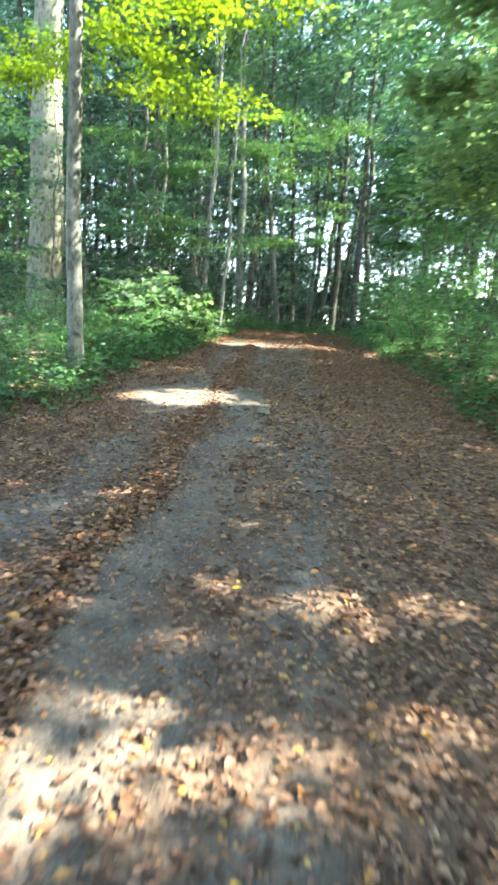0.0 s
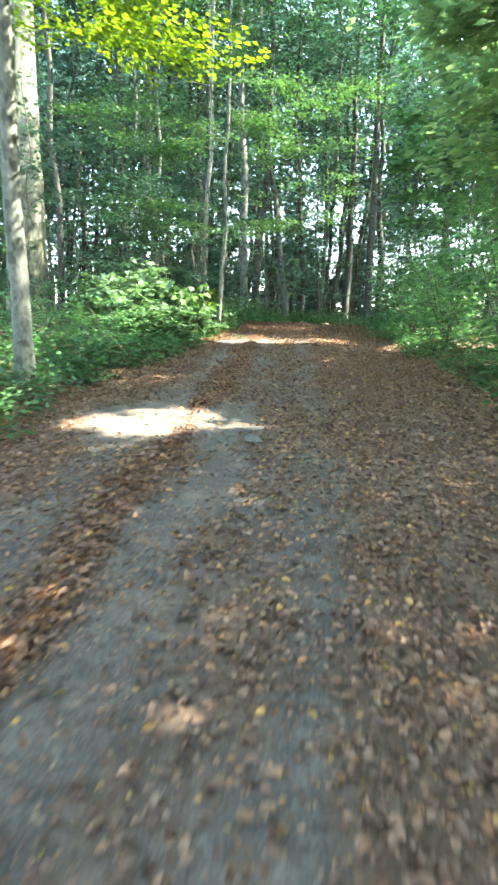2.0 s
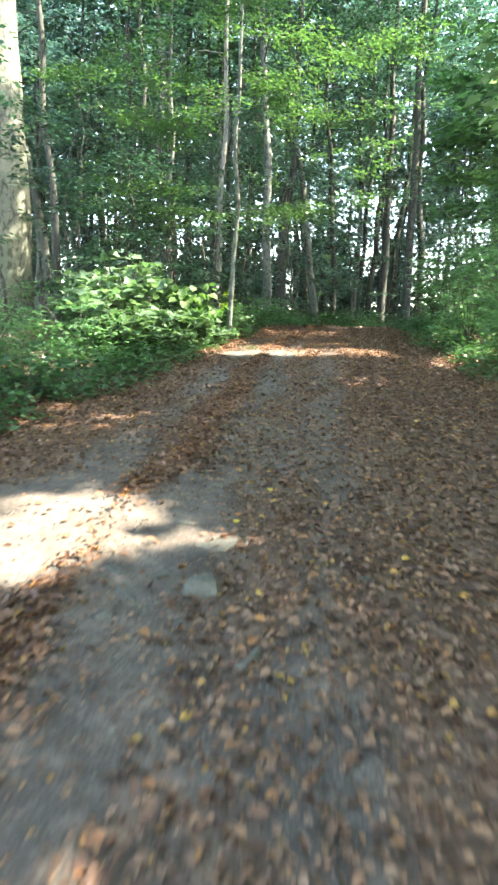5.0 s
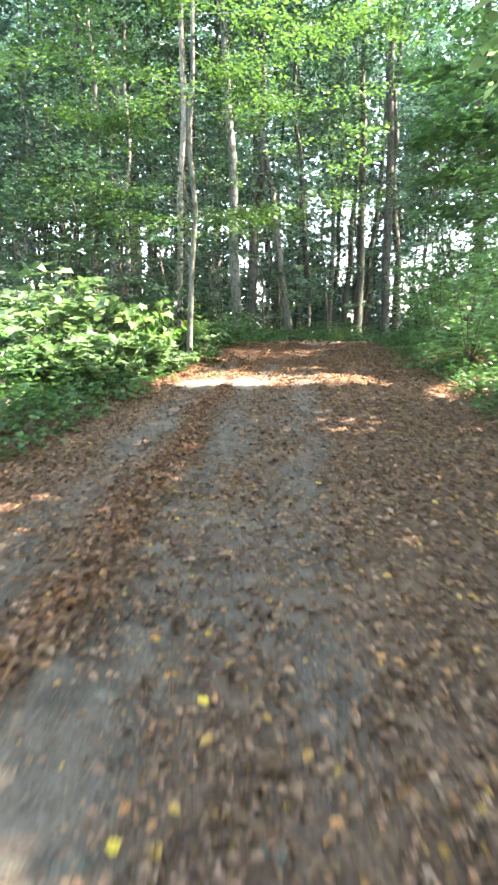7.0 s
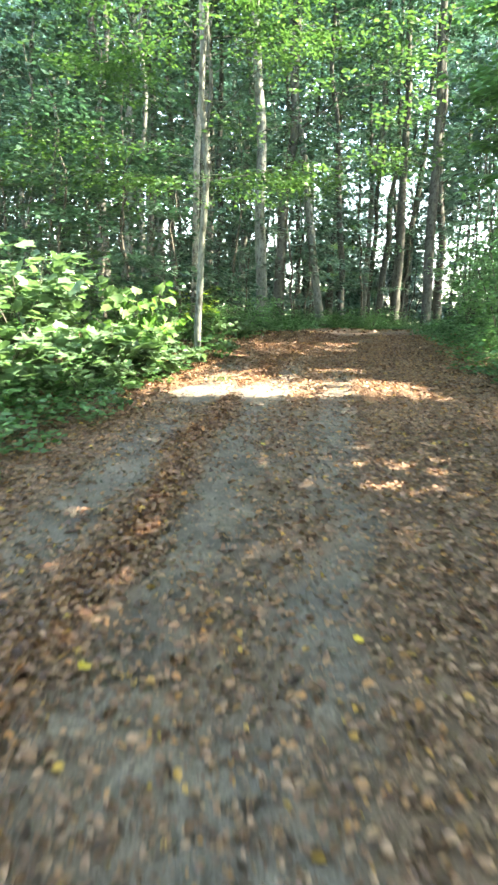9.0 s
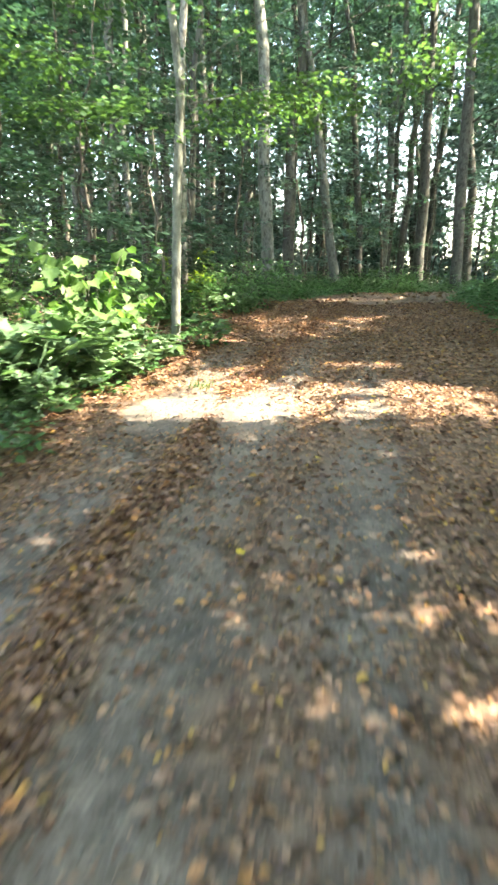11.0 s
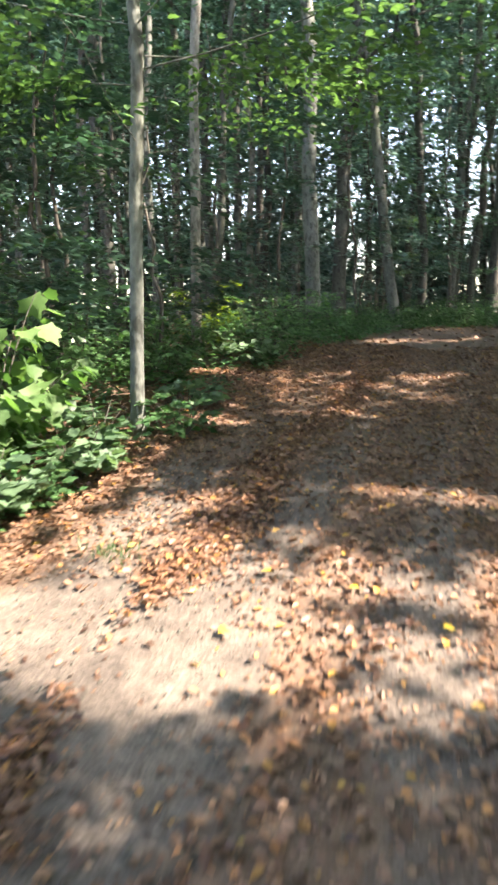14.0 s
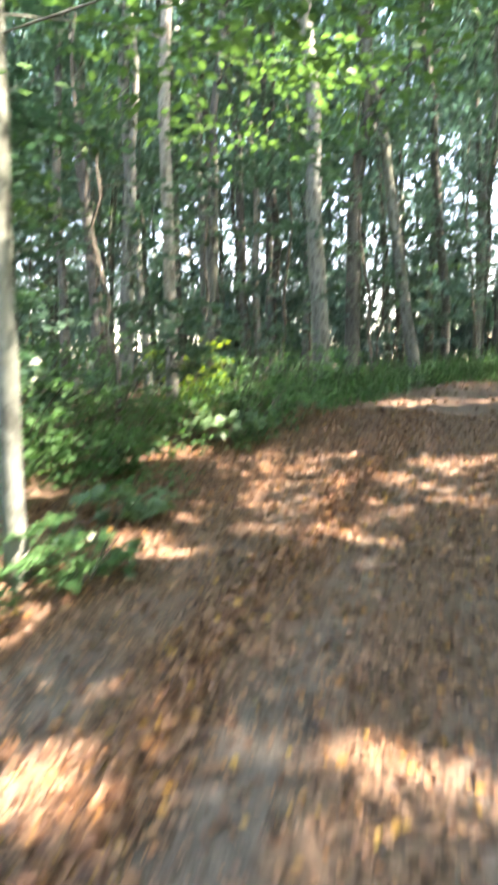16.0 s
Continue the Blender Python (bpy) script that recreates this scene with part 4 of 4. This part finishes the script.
def build_belt():
    """The far edge of the wood: nothing in it can be counted."""
    rng = np.random.default_rng(5)
    m, each = 15000, 30
    a = rng.uniform(radians(36), radians(162), m)
    r = rng.uniform(44, 72, m)
    z = np.where(rng.random(m) < 0.4, rng.uniform(0.2, 7.5, m), 3.0 + 27 * rng.random(m) ** 0.95)
    # between the stems, under the crowns, the sky shows through in places
    hole = 0.6 * vnoise(a * 58, z * 0.3, 0.8) + 0.4 * vnoise(a * 58 + 300, z, 2.2)
    hole = hole - 0.1 * np.clip((a - radians(98)) / radians(12), 0, 1)
    hole = hole - 0.05 * np.exp(-(((a - radians(91.5)) / radians(6)) ** 2))
    keep = (z < 1.8) | (hole < np.interp(z, [1.8, 3.5, 8, 14, 22], [0.62, 0.46, 0.41, 0.5, 0.6]))
    a, r, z, m = a[keep], r[keep], z[keep], int(keep.sum())
    c = np.stack([r * np.cos(a), 14 + r * np.sin(a), z], -1)
    p = (c[:, None] + rng.normal(0, 1, (m, each, 3)) * np.array([0.6, 0.9, 0.6])).reshape(-1, 3)
    p[:, 2] = np.abs(p[:, 2]) + height(p[:, 0], p[:, 1])
    k = len(p)
    d = rng.normal(0, 1, (k, 3)) * np.array([1, 1, 0.5])
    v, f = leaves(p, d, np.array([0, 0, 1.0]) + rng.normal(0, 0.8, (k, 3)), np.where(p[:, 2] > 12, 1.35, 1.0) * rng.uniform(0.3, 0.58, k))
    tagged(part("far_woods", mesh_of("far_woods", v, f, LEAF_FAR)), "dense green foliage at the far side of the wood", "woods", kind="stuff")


build_wood()
build_stems()
build_belt()


# ---- small things on the path ----
STONES = ((-0.16, 9.9, 0.56, 0.2), (0.05, 9.97, 0.26, 0.2), (-0.36, 10.08, 0.2, 0.1), (-0.16, 10.12, 0.16, 0.09), (-0.1, 9.33, 0.44, 0.22), (-0.26, 9.08, 0.22, 0.12), (-0.1, 9.06, 0.15, 0.1), (0.28, 8.88, 0.26, 0.16), (0.38, 10.21, 0.24, 0.13), (0.68, 9.53, 0.15, 0.07), (-0.34, 10.78, 0.14, 0.06), (-0.98, 13.69, 0.12, 0.07), (-1.1, 13.85, 0.08, 0.05),
          (-0.18, 13.69, 0.12, 0.05), (-1.25, 16.65, 0.08, 0.05), (-1.18, 16.55, 0.07, 0.05), (-1.35, 6.23, 0.09, 0.06), (-1.04, 5.26, 0.11, 0.05), (-0.66, 17.25, 0.05, 0.04), (0.02, 10.15, 0.12, 0.06), (-0.38, 9.22, 0.22, 0.12), (-0.52, 9.4, 0.18, 0.1), (-0.28, 9.45, 0.15, 0.09), (-0.42, 8.98, 0.16, 0.1))
YELLOWS = ((0.21, 4.63, 0.08), (-0.62, 12.9, 0.08), (0.03, 10.79, 0.07), (-0.08, 10.15, 0.07), (-0.52, 16.06, 0.07), (-0.84, 19.15, 0.09), (-0.42, 19.15, 0.08), (-0.84, 18.66, 0.08), (0.03, 18.87, 0.08), (-0.3, 17.4, 0.07), (0.36, 13.3, 0.07))

def stone(x, y, wide, high, seed, label="grey weathered field stone half sunk in the path"):
    rng = np.random.default_rng(700 + seed)
    bm = bmesh.new()
    bmesh.ops.create_icosphere(bm, subdivisions=3, radius=0.5)
    cuts = [Vector(rng.normal(size=3)).normalized() for _ in range(8)]
    for v in bm.verts:
        for c in cuts:
            over = v.co.dot(c) - 0.27
            if over > 0:
                v.co -= c * over * 0.95
        v.co *= 1 + 0.16 * noise.noise(v.co * 3 + Vector((seed, 0, 0))) + 0.07 * noise.noise(v.co * 9 + Vector((0, seed, 0)))
        v.co = Vector((v.co.x * wide, v.co.y * wide * 0.75, v.co.z * high))
    me = bpy.data.meshes.new("stone")
    bm.to_mesh(me)
    bm.free()
    me.materials.append(STONE)
    ob = new("stone", me)
    ob.matrix_world = pose(x, y, float(height(x, y)) - high * 0.24, rng.uniform(-8, 8), rng.uniform(-8, 8), rng.uniform(0, 360))
    return tagged(ob, label, "stone", "stones in the path")


for k, (x, y, w, h) in enumerate(STONES):
    stone(x, y, w, h, k)


def single_leaf(x, y, size, seed):
    rng = np.random.default_rng(900 + seed)
    a = rng.uniform(0, 6.28)
    at = np.array([[0, 0, 0.03]])
    v, f = leaves(at, np.array([[math.cos(a), math.sin(a), 0.15]]), np.array([[0.2, 0.1, 1.0]]), np.array([size]), LOBED, LOBED_FACES)
    ob = new("fallen_leaf", mesh_of("fallen_leaf", v, f, YELLOW))
    ob.location = (x, y, float(height(x, y)))
    tagged(ob, "fresh yellow maple leaf lying on brown leaf litter", "leaf", "yellow leaves")


for k, (x, y, s) in enumerate(YELLOWS):
    single_leaf(x, y, s * 0.62, k)


def stick(points, thick, label):
    pl = np.array([(x, y, float(height(x, y)) + thick * 0.6 + h) for x, y, h in points])
    mid = pl[0].copy()
    v, f = tube(pl, np.linspace(thick, thick * 0.4, len(pl)), 7)
    ob = new("stick", mesh_of("stick", v - mid, f, TWIG, True))
    ob.location = mid
    tagged(ob, label, "stick")


stick(((-2.75, 31.6, 0.0), (-2.2, 31.7, 0.03), (-1.7, 31.85, 0.08), (-1.2, 32.1, 0.12)), 0.04, "dark bent branch lying at the path's edge")
stick(((-3.15, 11.4, 0.0), (-2.9, 11.45, 0.03), (-2.6, 11.4, 0.0)), 0.045, "short pale log lying among herbs")
stick(((2.9, 11.6, 0.35), (2.7, 11.2, 0.2), (2.6, 10.9, 0.02)), 0.012, "thin dead twig caught in the herbs")


def tuft(x, y, n, tall, seed):
    rng = np.random.default_rng(400 + seed)
    a = rng.uniform(0, 6.28, n)
    at = np.stack([0.09 * rng.normal(size=n), 0.06 * rng.normal(size=n), np.zeros(n)], -1)
    way = np.stack([np.cos(a) * 0.6, np.sin(a) * 0.6, np.ones(n)], -1)
    ob = new("grass_tuft")
    for q in range(n):
        v, f = leaves(at[q:q + 1], way[q:q + 1], np.array([[math.cos(a[q]), math.sin(a[q]), 0.2]]), np.array([rng.uniform(0.6, 1.1) * tall]), wide=np.array([0.012]))
        part("blade", mesh_of("blade", v, f, LEAF_HERB), ob)
    ob.location = (x, y, float(height(x, y)))
    tagged(ob, "small tuft of green grass among fallen leaves", "grass")


tuft(-1.65, 19.15, 60, 0.12, 1)
tuft(-2.6, 8.6, 50, 0.14, 2)


# ---- leaves that can be told apart one by one ----
def by_object(name, stops, glow, through):
    """As the leaf materials above, for leaves that are objects of their own."""
    m, nt, p = nodes_of(name)
    oi = nt.nodes.new("ShaderNodeObjectInfo")
    col = mix(nt, 0.4, ramp(nt, oi.outputs["Random"], stops), ramp(nt, noise_of(nt, 55.0, 3.0), ((0.3, (0.45, 0.45, 0.45)), (0.7, (1, 1, 1)))), "MULTIPLY")
    nt.links.new(col, p.inputs["Base Color"])
    p.inputs["Roughness"].default_value = 0.58
    p.inputs["Specular IOR Level"].default_value = 0.3
    t = nt.nodes.new("ShaderNodeBsdfTranslucent")
    nt.links.new(mix(nt, 1.0, col, glow, "MULTIPLY"), t.inputs[0])
    s = nt.nodes.new("ShaderNodeMixShader")
    s.inputs[0].default_value = through
    nt.links.new(p.outputs[0], s.inputs[1])
    nt.links.new(t.outputs[0], s.inputs[2])
    nt.links.new(s.outputs[0], nt.nodes["Material Output"].inputs[0])
    return m


def near_maple(x, y, wide, tall, count):
    """The maple bush that the path brushes past, leaf by leaf."""
    rng = np.random.default_rng(77)
    green = by_object("single_maple_leaf", ((0.0, (0.045, 0.105, 0.035)), (0.7, (0.09, 0.185, 0.058)), (1.0, (0.13, 0.22, 0.08))), (1.15, 1.4, 0.75), 0.45)
    root = new("bush")
    tagged(root, "sunlit maple bush with large lobed leaves touching the path's edge", "bush")
    root.location = (x, y, float(height(x, y)))
    shapes = []
    for k in range(4):
        bend = LOBED * np.array([1, 1, 1.0 + 0.5 * k])
        bend[:, 2] -= 0.07 * k * LOBED[:, 1] ** 2
        shapes.append(mesh_of("leaf", bend, LOBED_FACES, green, True))
    for i in range(13):
        b = 6.28 * (i + rng.random()) / 13
        s = np.linspace(0, 1, 7)
        r, h = wide * rng.uniform(0.25, 0.95), tall * rng.uniform(0.45, 1.0)
        pl = np.stack([r * np.cos(b) * s ** 1.2, r * np.sin(b) * s ** 1.2, -0.05 + (h + 0.05) * s - 0.1 * tall * s ** 3], -1)
        v, f = tube(pl, 0.009 * (1 - 0.75 * s), 5)
        part("stem", mesh_of("stem", v, f, TWIG, True), root)
        for q in range(count // 13):
            u = 0.1 + 0.9 * rng.random() ** 0.85
            at = np.array([np.interp(u, s, pl[:, c]) for c in range(3)])
            a = b + rng.normal(0, 1.1)
            stalk = rng.uniform(0.05, 0.22)
            at = at + stalk * np.array([math.cos(a), math.sin(a), rng.uniform(-0.1, 0.5)])
            leaf = new("leaf", shapes[rng.integers(4)])
            leaf.parent = root
            size = rng.uniform(0.11, 0.2)
            leaf.matrix_basis = Matrix.Translation(at) @ Euler((rng.uniform(-1.25, -0.1), rng.normal(0, 0.3), a - math.pi / 2)).to_matrix().to_4x4() @ Matrix.Scale(size, 4)
    return root


near_maple(-3.2, 20.05, 1.05, 1.55, 290)


def near_leaves(count):
    """Fallen leaves nearest to the line walked, each on its own."""
    rng = np.random.default_rng(78)
    brown = by_object("single_dry_leaf", ((0.0, (0.08, 0.042, 0.028)), (0.4, (0.17, 0.093, 0.055)), (0.85, (0.24, 0.15, 0.093)), (1.0, (0.31, 0.15, 0.055))), (1, 1, 1), 0.15)
    shapes = []
    for k in range(5):
        bend = BLADE * np.array([1.0 + 0.12 * k, 1, 1.0 + 0.8 * k])
        shapes.append(mesh_of("leaf", bend, BLADE_FACES, brown))
    for _ in range(count):
        x, y = rng.uniform(-1.0, 1.3), rng.uniform(3.6, 20.5)
        leaf = new("leaf", shapes[rng.integers(5)])
        leaf.parent = GROUND
        leaf.matrix_basis = Matrix.Translation((x, y, float(height(x, y)) + 0.03)) @ Euler((rng.normal(0, 0.2), rng.normal(0, 0.25), rng.uniform(0, 6.28))).to_matrix().to_4x4() @ Matrix.Scale(rng.uniform(0.04, 0.065), 4)


build_herbs()
build_litter()
build_drift()
build_pebbles(9000)
near_leaves(300)
